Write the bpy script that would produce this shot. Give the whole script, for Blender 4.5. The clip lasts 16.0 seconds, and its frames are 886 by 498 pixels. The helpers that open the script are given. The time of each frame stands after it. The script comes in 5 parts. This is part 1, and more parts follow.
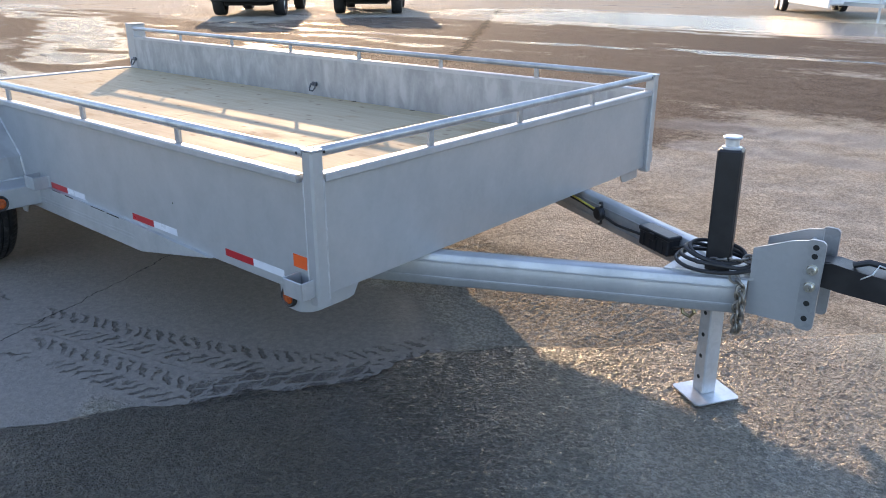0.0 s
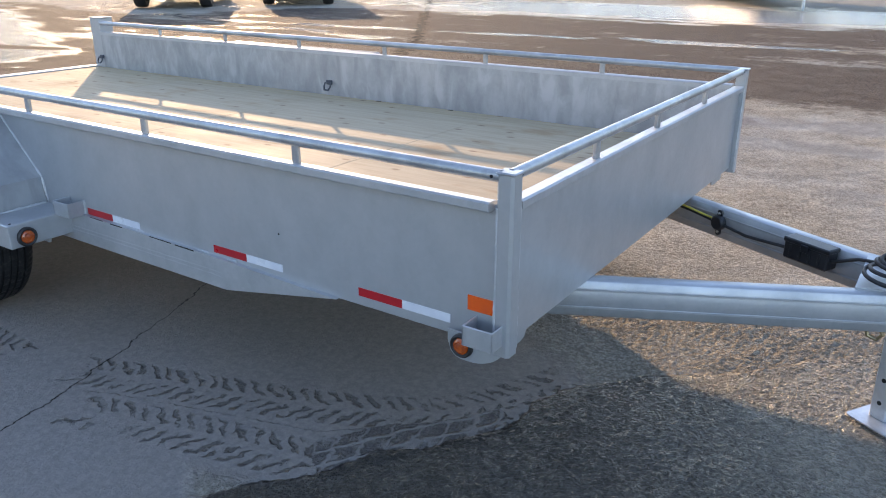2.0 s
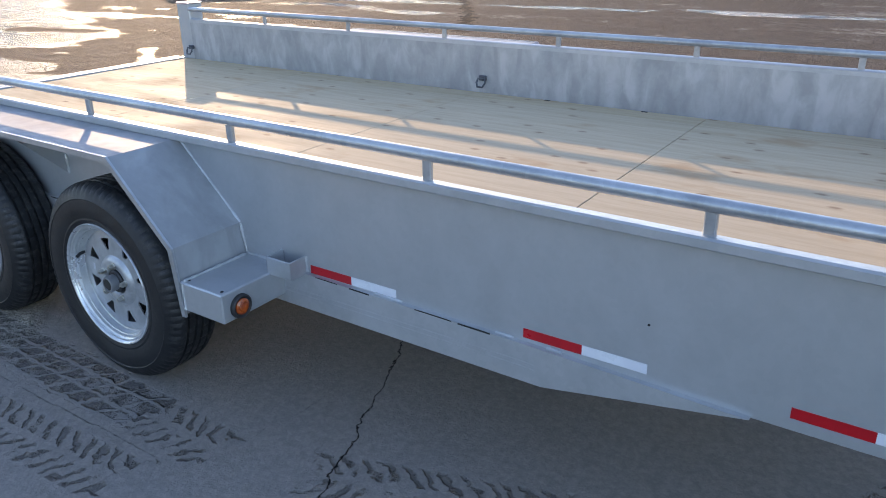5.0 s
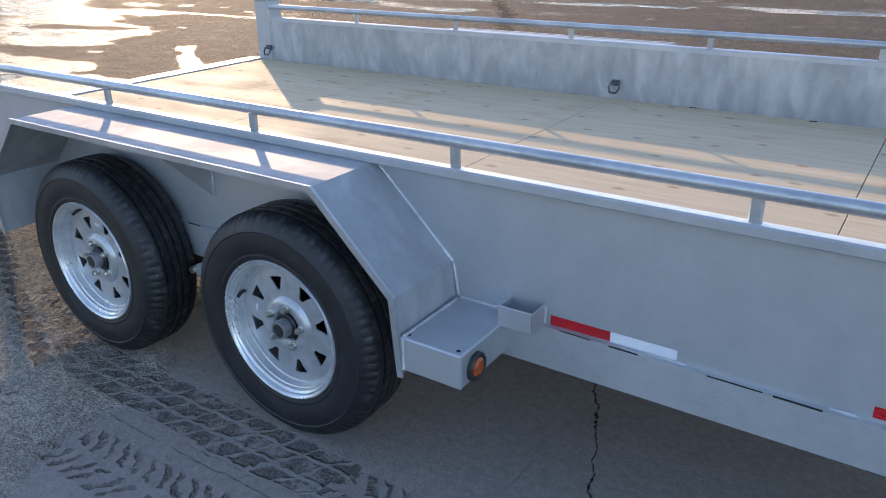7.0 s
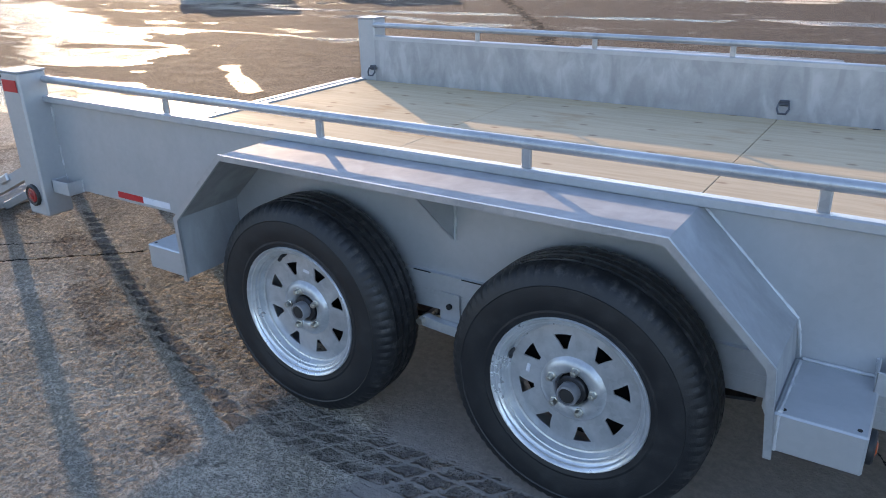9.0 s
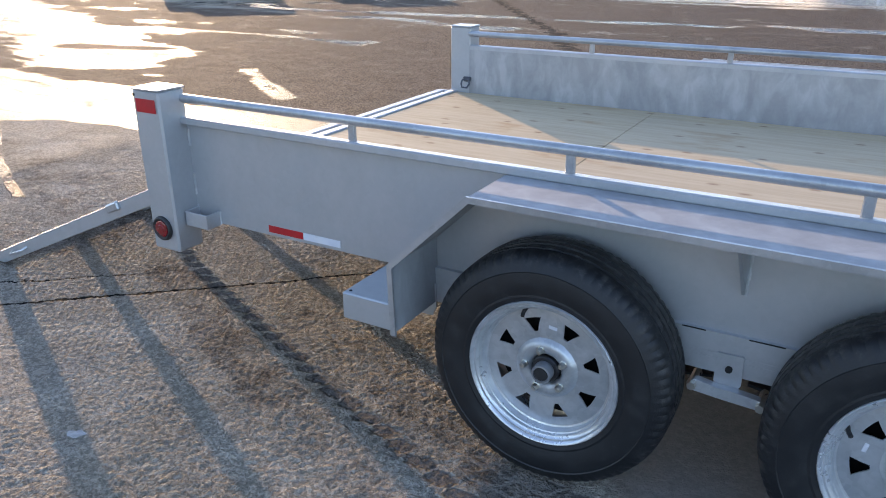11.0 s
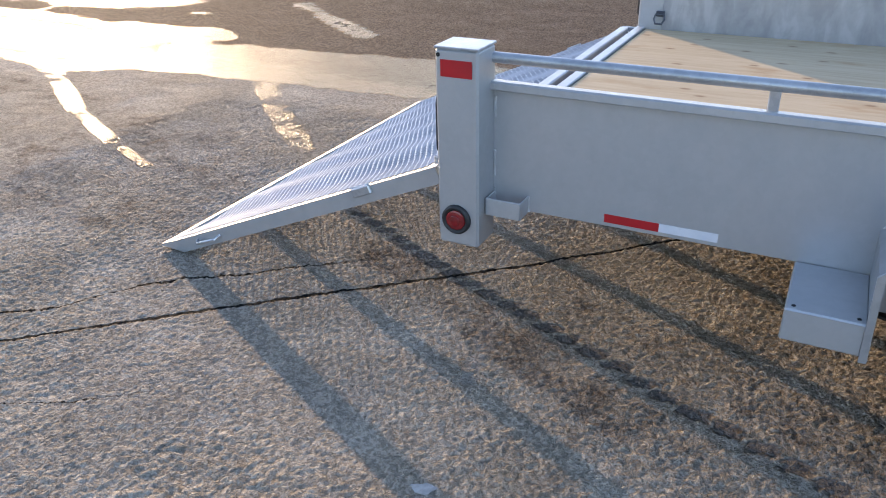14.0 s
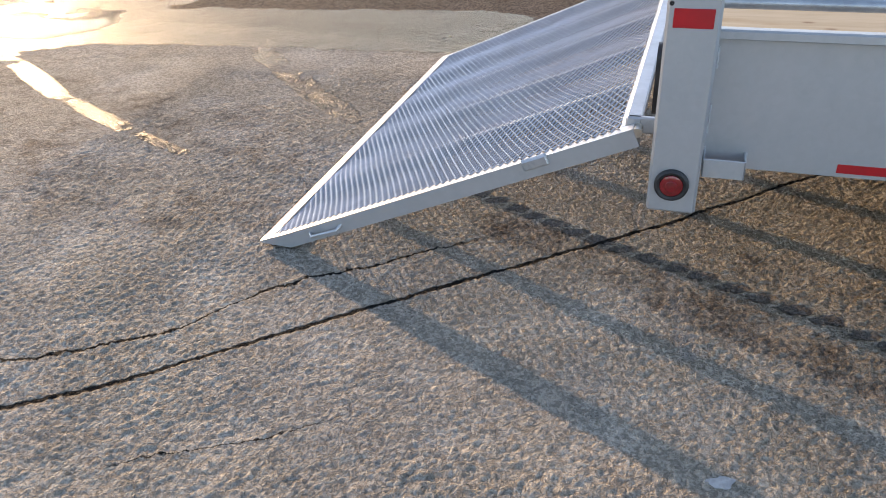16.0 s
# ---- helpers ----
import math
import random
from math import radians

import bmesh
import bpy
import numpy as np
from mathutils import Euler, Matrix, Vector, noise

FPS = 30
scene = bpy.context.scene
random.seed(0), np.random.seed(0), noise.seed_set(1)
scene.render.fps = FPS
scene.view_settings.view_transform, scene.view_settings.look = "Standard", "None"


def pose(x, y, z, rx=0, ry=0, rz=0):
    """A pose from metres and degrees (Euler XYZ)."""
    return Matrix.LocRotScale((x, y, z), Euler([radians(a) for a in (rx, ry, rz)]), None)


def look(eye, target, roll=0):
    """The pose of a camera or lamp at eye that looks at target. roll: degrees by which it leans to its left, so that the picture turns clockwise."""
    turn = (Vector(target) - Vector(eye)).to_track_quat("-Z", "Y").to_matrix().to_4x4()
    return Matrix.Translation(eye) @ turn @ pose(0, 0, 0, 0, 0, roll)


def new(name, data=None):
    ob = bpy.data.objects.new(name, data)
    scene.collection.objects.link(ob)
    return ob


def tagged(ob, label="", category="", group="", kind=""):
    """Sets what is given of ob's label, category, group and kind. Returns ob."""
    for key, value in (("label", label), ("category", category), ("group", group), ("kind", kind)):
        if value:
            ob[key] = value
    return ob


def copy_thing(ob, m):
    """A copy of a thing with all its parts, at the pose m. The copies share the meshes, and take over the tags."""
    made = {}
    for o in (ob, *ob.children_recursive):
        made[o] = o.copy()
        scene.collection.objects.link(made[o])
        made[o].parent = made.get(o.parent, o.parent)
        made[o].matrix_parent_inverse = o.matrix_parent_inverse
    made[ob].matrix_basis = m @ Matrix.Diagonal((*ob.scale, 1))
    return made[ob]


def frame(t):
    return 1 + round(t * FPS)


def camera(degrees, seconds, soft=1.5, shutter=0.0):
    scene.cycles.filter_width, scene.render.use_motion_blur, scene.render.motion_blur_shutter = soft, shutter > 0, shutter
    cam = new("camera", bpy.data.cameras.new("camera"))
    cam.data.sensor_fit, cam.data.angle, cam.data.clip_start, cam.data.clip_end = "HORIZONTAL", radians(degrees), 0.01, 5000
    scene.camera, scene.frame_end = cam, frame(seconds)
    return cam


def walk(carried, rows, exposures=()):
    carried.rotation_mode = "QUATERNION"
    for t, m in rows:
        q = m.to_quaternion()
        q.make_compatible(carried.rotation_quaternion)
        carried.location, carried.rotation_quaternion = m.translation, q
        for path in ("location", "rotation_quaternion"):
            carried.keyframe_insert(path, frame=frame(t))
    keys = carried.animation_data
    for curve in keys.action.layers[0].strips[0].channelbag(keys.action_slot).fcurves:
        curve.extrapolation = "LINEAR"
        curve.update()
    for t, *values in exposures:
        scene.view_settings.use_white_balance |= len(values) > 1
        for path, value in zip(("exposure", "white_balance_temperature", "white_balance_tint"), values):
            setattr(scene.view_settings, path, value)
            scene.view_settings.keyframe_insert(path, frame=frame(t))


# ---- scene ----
cam = camera(60.6, 16.0, soft=1.0)
PATH = [
    (0, (1.67, -1.338, 1.391), (0.454, 0.092, 0.699), -0.0),
    (0.5, (1.48, -1.343, 1.391), (0.318, 0.127, 0.692), 0.1),
    (1, (1.242, -1.426, 1.392), (0.129, 0.079, 0.69), 0.0),
    (1.5, (1.052, -1.488, 1.394), (-0.02, 0.046, 0.687), -0.0),
    (2, (0.859, -1.478, 1.376), (-0.186, 0.07, 0.662), -0.0),
    (2.5, (0.658, -1.455, 1.385), (-0.369, 0.103, 0.664), -0.0),
    (3, (0.457, -1.472, 1.381), (-0.56, 0.09, 0.657), -0.1),
    (3.2, (0.369, -1.487, 1.382), (-0.645, 0.077, 0.657), -0.2),
    (5.3, (-0.394, -1.43, 1.412), (-1.432, 0.088, 0.627), -0.9),
    (5.5, (-0.471, -1.471, 1.392), (-1.503, 0.065, 0.633), -0.3),
    (6, (-0.683, -1.511, 1.402), (-1.714, 0.02, 0.631), -0.3),
    (6.5, (-0.847, -1.501, 1.394), (-1.877, 0.025, 0.613), -0.6),
    (7, (-1.038, -1.479, 1.389), (-2.068, 0.042, 0.599), -0.8),
    (7.5, (-1.219, -1.483, 1.395), (-2.248, 0.038, 0.602), -0.9),
    (8, (-1.447, -1.571, 1.403), (-2.475, -0.046, 0.617), -1.1),
    (8.5, (-1.651, -1.66, 1.416), (-2.671, -0.122, 0.645), -1.1),
    (9, (-1.85, -1.682, 1.391), (-2.864, -0.134, 0.633), -1.2),
    (9.5, (-2.064, -1.7, 1.413), (-3.066, -0.141, 0.661), -1.2),
    (10, (-2.269, -1.74, 1.416), (-3.256, -0.169, 0.67), -1.1),
    (10.2, (-2.377, -1.784, 1.422), (-3.349, -0.204, 0.674), -0.8),
    (12.3, (-3.2, -1.865, 1.421), (-4.087, -0.255, 0.632), -0.4),
    (12.5, (-3.304, -1.887, 1.419), (-4.184, -0.278, 0.62), -0.4),
    (13, (-3.538, -1.95, 1.433), (-4.4, -0.352, 0.594), -0.7),
    (13.5, (-3.745, -1.942, 1.404), (-4.597, -0.361, 0.523), -0.9),
    (14, (-3.969, -1.912, 1.413), (-4.802, -0.35, 0.483), -1.4),
    (14.5, (-4.168, -1.943, 1.402), (-4.971, -0.389, 0.432), -1.8),
    (15, (-4.417, -2.034, 1.428), (-5.17, -0.477, 0.422), -2.4),
    (15.5, (-4.618, -2.05, 1.414), (-5.297, -0.477, 0.383), -2.9),
    (16, (-4.863, -2.026, 1.411), (-5.435, -0.425, 0.356), -3.2),
]
walk(cam, [(t, look(eye, target, roll)) for t, eye, target, roll in PATH], [(0, 1.88, 6720, 22), (3, 1.86, 6680, 22), (5.5, 1.81, 6420, 22), (10, 1.82, 6400, 22), (12.5, 1.79, 6380, 22), (14.5, 1.81, 6700, 22), (16, 1.83, 7080, 22)])


# ---- light: a low sun over the far side of the trailer, clear sky ----
SUN_WAY = Vector((-0.785, 0.62, 0.0)).normalized()
SUN_UP = radians(12.9)
world = bpy.data.worlds.new("sky")
scene.world = world
world.use_nodes = True
wn = world.node_tree
sky = wn.nodes.new("ShaderNodeTexSky")
sky.sky_type = "NISHITA"
sky.sun_disc = False
sky.sun_elevation = SUN_UP
sky.sun_rotation = math.atan2(SUN_WAY.x, SUN_WAY.y)
sky.air_density, sky.dust_density, sky.ozone_density = 1.0, 0.35, 1.6
wn.nodes["Background"].inputs["Strength"].default_value = 0.15
wn.links.new(sky.outputs[0], wn.nodes["Background"].inputs["Color"])
sun = new("sun", bpy.data.lights.new("sun", "SUN"))
sun.data.energy, sun.data.angle, sun.data.color = 1.9, radians(0.6), (1.0, 0.74, 0.43)
to_sun = SUN_WAY * math.cos(SUN_UP) + Vector((0, 0, math.sin(SUN_UP)))
sun.matrix_world = look(to_sun * 60, (0, 0, 0))


# ---- materials ----
def blank(name):
    m = bpy.data.materials.new(name)
    m.use_nodes = True
    nt = m.node_tree
    return m, nt, nt.nodes["Principled BSDF"]


def first_channel(nt, colour):
    n = nt.nodes.new("ShaderNodeSeparateColor")
    nt.links.new(colour, n.inputs[0])
    return n.outputs[0]


def calc(nt, op, a, b=0.0, c=None, clamp=False):
    n = nt.nodes.new("ShaderNodeMath")
    n.operation, n.use_clamp = op, clamp
    for i, v in enumerate((a, b, c)):
        if v is None:
            continue
        if hasattr(v, "is_output"):
            nt.links.new(v, n.inputs[i])
        else:
            n.inputs[i].default_value = v
    return n.outputs[0]


def blend(nt, fac, a, b):
    n = nt.nodes.new("ShaderNodeMix")
    n.data_type = "RGBA"
    for sock, v in ((n.inputs[0], fac), (n.inputs[6], a), (n.inputs[7], b)):
        if hasattr(v, "is_output"):
            nt.links.new(v, sock)
        else:
            sock.default_value = v if isinstance(v, (int, float)) else (*v, 1) if len(v) == 3 else v
    return n.outputs[2]


def span(nt, value, lo, hi, a=0.0, b=1.0):
    n = nt.nodes.new("ShaderNodeMapRange")
    n.interpolation_type = "SMOOTHSTEP"
    nt.links.new(value, n.inputs[0])
    for i, v in enumerate((lo, hi, a, b)):
        n.inputs[i + 1].default_value = v
    return n.outputs[0]


def coords(nt, stretch=(1, 1, 1)):
    tc = nt.nodes.new("ShaderNodeTexCoord")
    mp = nt.nodes.new("ShaderNodeMapping")
    mp.inputs["Scale"].default_value = stretch
    nt.links.new(tc.outputs["Object"], mp.inputs[0])
    return mp.outputs[0]


def noise_tex(nt, vec, scale, detail=3.0, rough=0.55):
    n = nt.nodes.new("ShaderNodeTexNoise")
    n.inputs["Scale"].default_value, n.inputs["Detail"].default_value, n.inputs["Roughness"].default_value = scale, detail, rough
    nt.links.new(vec, n.inputs["Vector"])
    return n.outputs["Fac"]


def cells(nt, vec, scale, out="Distance", feature="F1", dims="3D"):
    n = nt.nodes.new("ShaderNodeTexVoronoi")
    n.feature, n.voronoi_dimensions = feature, dims
    n.inputs["Scale"].default_value = scale
    nt.links.new(vec, n.inputs["Vector"])
    return n.outputs[out]


def relief(nt, bsdf, height, strength, distance):
    b = nt.nodes.new("ShaderNodeBump")
    b.inputs["Strength"].default_value, b.inputs["Distance"].default_value = strength, distance
    nt.links.new(height, b.inputs["Height"])
    nt.links.new(b.outputs[0], bsdf.inputs["Normal"])
    return b


def plain(name, col, rough, metal=0.0, col2=None, scale=14.0, bump=0.15, coat=0.0, fine=180.0):
    """A surface with clouds at one scale and grain at another."""
    m, nt, p = blank(name)
    v = coords(nt)
    big, small = noise_tex(nt, v, scale, 4), noise_tex(nt, v, fine, 2)
    col2 = col2 or tuple(c * 0.72 for c in col)
    nt.links.new(blend(nt, span(nt, big, 0.3, 0.7), col, col2), p.inputs["Base Color"])
    nt.links.new(calc(nt, "ADD", calc(nt, "MULTIPLY", calc(nt, "SUBTRACT", big, 0.5), 0.3), rough, clamp=True), p.inputs["Roughness"])
    p.inputs["Metallic"].default_value = metal
    p.inputs["Coat Weight"].default_value = coat
    relief(nt, p, small, bump, 0.002)
    return m


def galvanised(name, tone=1.0, cloud=0.5, rough=0.42, metal=0.55, blotch=0.0):
    """Hot-dip zinc: spangle, cloudy runs and dull patches."""
    m, nt, p = blank(name)
    v = coords(nt)
    run = coords(nt, (1, 1, 0.75))
    spangle = cells(nt, v, 70.0, "Color")
    sp = first_channel(nt, spangle)
    clouds = noise_tex(nt, run, 3.2, 6, 0.62)
    streak = noise_tex(nt, run, 13.0, 5, 0.6)
    fine = noise_tex(nt, v, 260.0, 2)
    light, dark = tuple(c * tone for c in (0.66, 0.68, 0.70)), tuple(c * tone for c in (0.44, 0.46, 0.48))
    mixed = calc(nt, "ADD", calc(nt, "MULTIPLY", clouds, 0.78), calc(nt, "ADD", calc(nt, "MULTIPLY", streak, 0.22), calc(nt, "MULTIPLY", sp, 0.07)))
    tone_map = blend(nt, span(nt, mixed, 0.55 - cloud * 0.25, 0.55 + cloud * 0.25), light, dark)
    if blotch:
        wet_zinc = nt.nodes.new("ShaderNodeTexNoise")
        wet_zinc.inputs["Scale"].default_value, wet_zinc.inputs["Detail"].default_value, wet_zinc.inputs["Distortion"].default_value = 12.0, 7.0, 0.5
        nt.links.new(coords(nt, (1.0, 1.0, 0.42)), wet_zinc.inputs["Vector"])
        tone_map = blend(nt, span(nt, wet_zinc.outputs["Fac"], 0.48, 0.66, 0, blotch), tone_map, tuple(c * 1.25 for c in light))
        tone_map = blend(nt, span(nt, wet_zinc.outputs["Fac"], 0.34, 0.50, blotch * 0.8, 0), tone_map, tuple(c * 0.8 for c in dark))
    nt.links.new(tone_map, p.inputs["Base Color"])
    nt.links.new(calc(nt, "ADD", calc(nt, "MULTIPLY", mixed, 0.35), rough - 0.18, clamp=True), p.inputs["Roughness"])
    p.inputs["Metallic"].default_value = metal
    relief(nt, p, calc(nt, "ADD", streak, calc(nt, "MULTIPLY", fine, 0.35)), 0.07, 0.004)
    return m


GALV = galvanised("galvanised_sheet", 0.77, 2.7, 0.39, 0.52, 0.03)
GALV_FAR = galvanised("galvanised_blotchy", 0.64, 1.5, 0.40, 0.40, 0.50)
GALV_BEAM = galvanised("galvanised_beam", 0.78, 1.4, 0.44)
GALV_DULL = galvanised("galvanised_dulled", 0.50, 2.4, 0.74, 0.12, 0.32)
MESH_ZINC = galvanised("galvanised_mesh", 0.70, 1.2, 0.42, 0.5)
GALV_RAIL = galvanised("galvanised_rail", 0.70, 0.6, 0.36, 0.6)
ZINC = galvanised("bright_zinc", 1.02, 0.9, 0.32, 0.6)
WHEEL_ZINC = galvanised("wheel_zinc", 0.98, 0.7, 0.30, 0.6)
DISC_ZINC = galvanised("wheel_disc_zinc", 0.80, 0.6, 0.33, 0.55)
WELD = plain("weld_bead", (0.58, 0.60, 0.62), 0.5, 0.4, fine=90, bump=0.8)
BLACK = plain("black_paint", (0.008, 0.008, 0.010), 0.42, 0, (0.02, 0.02, 0.022), bump=0.2)
RUBBER = plain("black_cable", (0.018, 0.018, 0.019), 0.55)
DARKHOLE = plain("dark_hole", (0.012, 0.012, 0.012), 0.8)
CHAIN = plain("dull_chain", (0.33, 0.30, 0.26), 0.4, 0.85)
STEEL = plain("zinc_bolt", (0.6, 0.58, 0.52), 0.3, 0.9)
BRASSY = plain("yellow_zinc", (0.42, 0.34, 0.2), 0.38, 0.85)
RED_TAPE = plain("red_tape", (0.46, 0.007, 0.014), 0.32, 0, (0.38, 0.006, 0.012), bump=0.05, coat=0.3)
WHITE_TAPE = plain("white_tape", (0.66, 0.68, 0.72), 0.3, 0, (0.58, 0.6, 0.66), bump=0.05, coat=0.3)
ORANGE_TAPE = plain("orange_reflector", (0.80, 0.105, 0.010), 0.3, 0, (0.70, 0.09, 0.010), bump=0.05, coat=0.3)
AMBER = plain("amber_lens", (0.46, 0.085, 0.012), 0.15, 0, (0.28, 0.045, 0.008), scale=60, bump=0.3, coat=0.6)
REDLENS = plain("red_lens", (0.24, 0.005, 0.010), 0.18, 0, (0.14, 0.003, 0.006), scale=60, bump=0.3, coat=0.6)
SCRAP = plain("grey_scrap", (0.40, 0.39, 0.37), 0.8, scale=60, bump=0.6)
CAP = plain("dull_cap", (0.30, 0.31, 0.33), 0.42, 0.6)
FORGED = plain("forged_steel", (0.10, 0.11, 0.13), 0.38, 0.7)
YELLOW_WIRE = plain("yellow_wire", (0.6, 0.5, 0.08), 0.5)
CARPAINT = plain("dark_car_paint", (0.012, 0.013, 0.016), 0.25, 0, coat=0.8, bump=0.02)
WHITEPAINT = plain("white_paint", (0.78, 0.79, 0.8), 0.35, 0, (0.7, 0.71, 0.72), scale=3, bump=0.04)


def tyre_rubber():
    m, nt, p = blank("tyre_rubber")
    v = coords(nt)
    dust, grain = noise_tex(nt, v, 26, 6, 0.7), noise_tex(nt, v, 260, 2)
    rubber = blend(nt, span(nt, dust, 0.45, 0.75), (0.006, 0.007, 0.009), (0.020, 0.020, 0.021))
    split = nt.nodes.new("ShaderNodeSeparateXYZ")
    nt.links.new(v, split.inputs[0])
    out = calc(nt, "SQRT", calc(nt, "ADD", calc(nt, "POWER", split.outputs[0], 2.0), calc(nt, "POWER", split.outputs[2], 2.0)))
    # dried silt on the shoulder and between the tread ribs
    silt = calc(nt, "MULTIPLY", span(nt, out, 0.300, 0.335), span(nt, noise_tex(nt, v, 34, 6, 0.75), 0.48, 0.68, 0.0, 0.42))
    nt.links.new(blend(nt, silt, rubber, (0.105, 0.098, 0.092)), p.inputs["Base Color"])
    nt.links.new(span(nt, dust, 0.3, 0.7, 0.46, 0.62), p.inputs["Roughness"])
    relief(nt, p, grain, 0.25, 0.002)
    return m


def plywood():
    """Pale spruce ply: long grain, knots, scuffs and the odd dark stain."""
    m, nt, p = blank("plywood")
    v, along = coords(nt), coords(nt, (0.55, 7.0, 1.0))
    grain, fine = noise_tex(nt, along, 6.0, 6, 0.65), noise_tex(nt, along, 40.0, 3)
    stain = noise_tex(nt, coords(nt, (1.0, 2.6, 1.0)), 1.7, 5, 0.6)
    knots = cells(nt, coords(nt, (1.0, 1.9, 1.0)), 2.7, dims="2D")
    ob = nt.nodes.new("ShaderNodeObjectInfo").outputs["Random"]
    base = blend(nt, span(nt, grain, 0.32, 0.7), (0.53, 0.425, 0.28), (0.445, 0.345, 0.218))
    base = blend(nt, span(nt, fine, 0.45, 0.8, 0, 0.35), base, (0.46, 0.345, 0.22))
    base = blend(nt, span(nt, stain, 0.56, 0.70, 0, 0.6), base, (0.36, 0.215, 0.10))
    base = blend(nt, span(nt, calc(nt, "ADD", knots, calc(nt, "MULTIPLY", calc(nt, "SUBTRACT", fine, 0.5), 0.10)), 0.02, 0.085, 0.65, 0.0), base, (0.17, 0.085, 0.04))
    base = blend(nt, calc(nt, "MULTIPLY", ob, 0.2), base, (0.47, 0.41, 0.34))
    nt.links.new(base, p.inputs["Base Color"])
    nt.links.new(span(nt, stain, 0.35, 0.7, 0.68, 0.85), p.inputs["Roughness"])
    p.inputs["Specular IOR Level"].default_value = 0.06
    relief(nt, p, calc(nt, "ADD", grain, calc(nt, "MULTIPLY", fine, 0.5)), 0.2, 0.003)
    return m


# dark surface of the added ring that blocks the low sky
SKY_BLOCKER = plain("sky_blocker_dark", (0.06, 0.055, 0.045), 0.95, 0, (0.035, 0.036, 0.03), scale=0.05, fine=0.6, bump=0.3)
TYRE, PLY = tyre_rubber(), plywood()


def asphalt():
    """Worn lot: coarse aggregate, dry dust, mud of silt, standing water, cracks, tyre prints."""
    m, nt, p = blank("worn_asphalt")
    v = coords(nt)

    def attr(name):
        a = nt.nodes.new("ShaderNodeAttribute")
        a.attribute_name = name
        return a.outputs["Fac"]

    ripple = noise_tex(nt, v, 2.4, 5, 0.6)
    broad = noise_tex(nt, v, 0.55, 4, 0.55)
    speck = noise_tex(nt, v, 38, 3, 0.6)
    warp = nt.nodes.new("ShaderNodeVectorMath")
    warp.operation = "MULTIPLY_ADD"
    wob = nt.nodes.new("ShaderNodeTexNoise")
    wob.inputs["Scale"].default_value = 45.0
    nt.links.new(v, wob.inputs["Vector"])
    nt.links.new(wob.outputs["Color"], warp.inputs[0])
    warp.inputs[1].default_value = (0.022, 0.022, 0.0)
    nt.links.new(v, warp.inputs[2])
    warped = warp.outputs[0]

    def aggregate(scale, share):
        """Stones of one size set unevenly in the binder: their height and their shade."""
        d = cells(nt, warped, scale)
        pick = first_channel(nt, cells(nt, warped, scale, "Color"))
        up = span(nt, pick, share, share + 0.25)
        return calc(nt, "MULTIPLY", span(nt, d, 0.0, 0.72, 1.0, 0.0), calc(nt, "ADD", 0.72, calc(nt, "MULTIPLY", up, 0.28))), pick

    grit = noise_tex(nt, v, 190, 3, 0.7)
    coarse, tint = aggregate(70.0, 0.35)
    small = aggregate(140.0, 0.45)[0]
    ragged = calc(nt, "ADD", calc(nt, "MULTIPLY", calc(nt, "SUBTRACT", ripple, 0.5), 0.9), calc(nt, "MULTIPLY", calc(nt, "SUBTRACT", noise_tex(nt, coords(nt, (0.45, 1, 1)), 0.8, 7, 0.66), 0.5), attr("far")))
    fray = calc(nt, "MULTIPLY", calc(nt, "SUBTRACT", noise_tex(nt, v, 16, 4, 0.7), 0.5), 0.5)
    streaks = span(nt, noise_tex(nt, coords(nt, (0.26, 1.0, 1)), 1.5, 7, 0.62), 0.43, 0.55)
    drained = calc(nt, "MULTIPLY", calc(nt, "SUBTRACT", 1.0, streaks), span(nt, attr("far"), 0.1, 0.8, 0.0, 0.75))
    wet = span(nt, calc(nt, "SUBTRACT", calc(nt, "ADD", attr("wet"), calc(nt, "ADD", ragged, fray)), drained), 0.44, 0.58)
    mud = calc(nt, "MULTIPLY", span(nt, calc(nt, "ADD", attr("mud"), ragged), 0.35, 0.75), calc(nt, "SUBTRACT", 1.0, wet))
    dirt = span(nt, calc(nt, "ADD", attr("dirt"), calc(nt, "ADD", ragged, calc(nt, "MULTIPLY", calc(nt, "SUBTRACT", noise_tex(nt, v, 11, 5, 0.7), 0.5), 0.9))), 0.3, 0.8)
    # colour of the dry ground
    patchy = span(nt, noise_tex(nt, v, 3.1, 3), 0.3, 0.7, 0.5, 1.3)
    pebble, lumps = noise_tex(nt, v, 115, 3, 0.6), noise_tex(nt, v, 54, 3, 0.6)
    rough_top = calc(nt, "ADD", calc(nt, "ADD", calc(nt, "MULTIPLY", coarse, 0.40), calc(nt, "MULTIPLY", small, 0.30)), calc(nt, "ADD", calc(nt, "ADD", calc(nt, "MULTIPLY", lumps, 1.2), calc(nt, "MULTIPLY", pebble, 1.3)), calc(nt, "MULTIPLY", grit, 0.5)))
    bumps = calc(nt, "MULTIPLY", rough_top, patchy)
    fleck = calc(nt, "ADD", rough_top, calc(nt, "MULTIPLY", calc(nt, "SUBTRACT", tint, 0.5), 0.40))
    grey = blend(nt, span(nt, fleck, 1.32, 2.0), (0.32, 0.288, 0.243), (0.58, 0.527, 0.447))
    tan = blend(nt, span(nt, fleck, 1.32, 2.0), (0.33, 0.279, 0.21), (0.595, 0.51, 0.395))
    col = blend(nt, span(nt, broad, 0.38, 0.62), grey, tan)
    col = blend(nt, dirt, col, blend(nt, span(nt, fleck, 1.40, 1.95), (0.08, 0.058, 0.044), (0.22, 0.168, 0.125)))
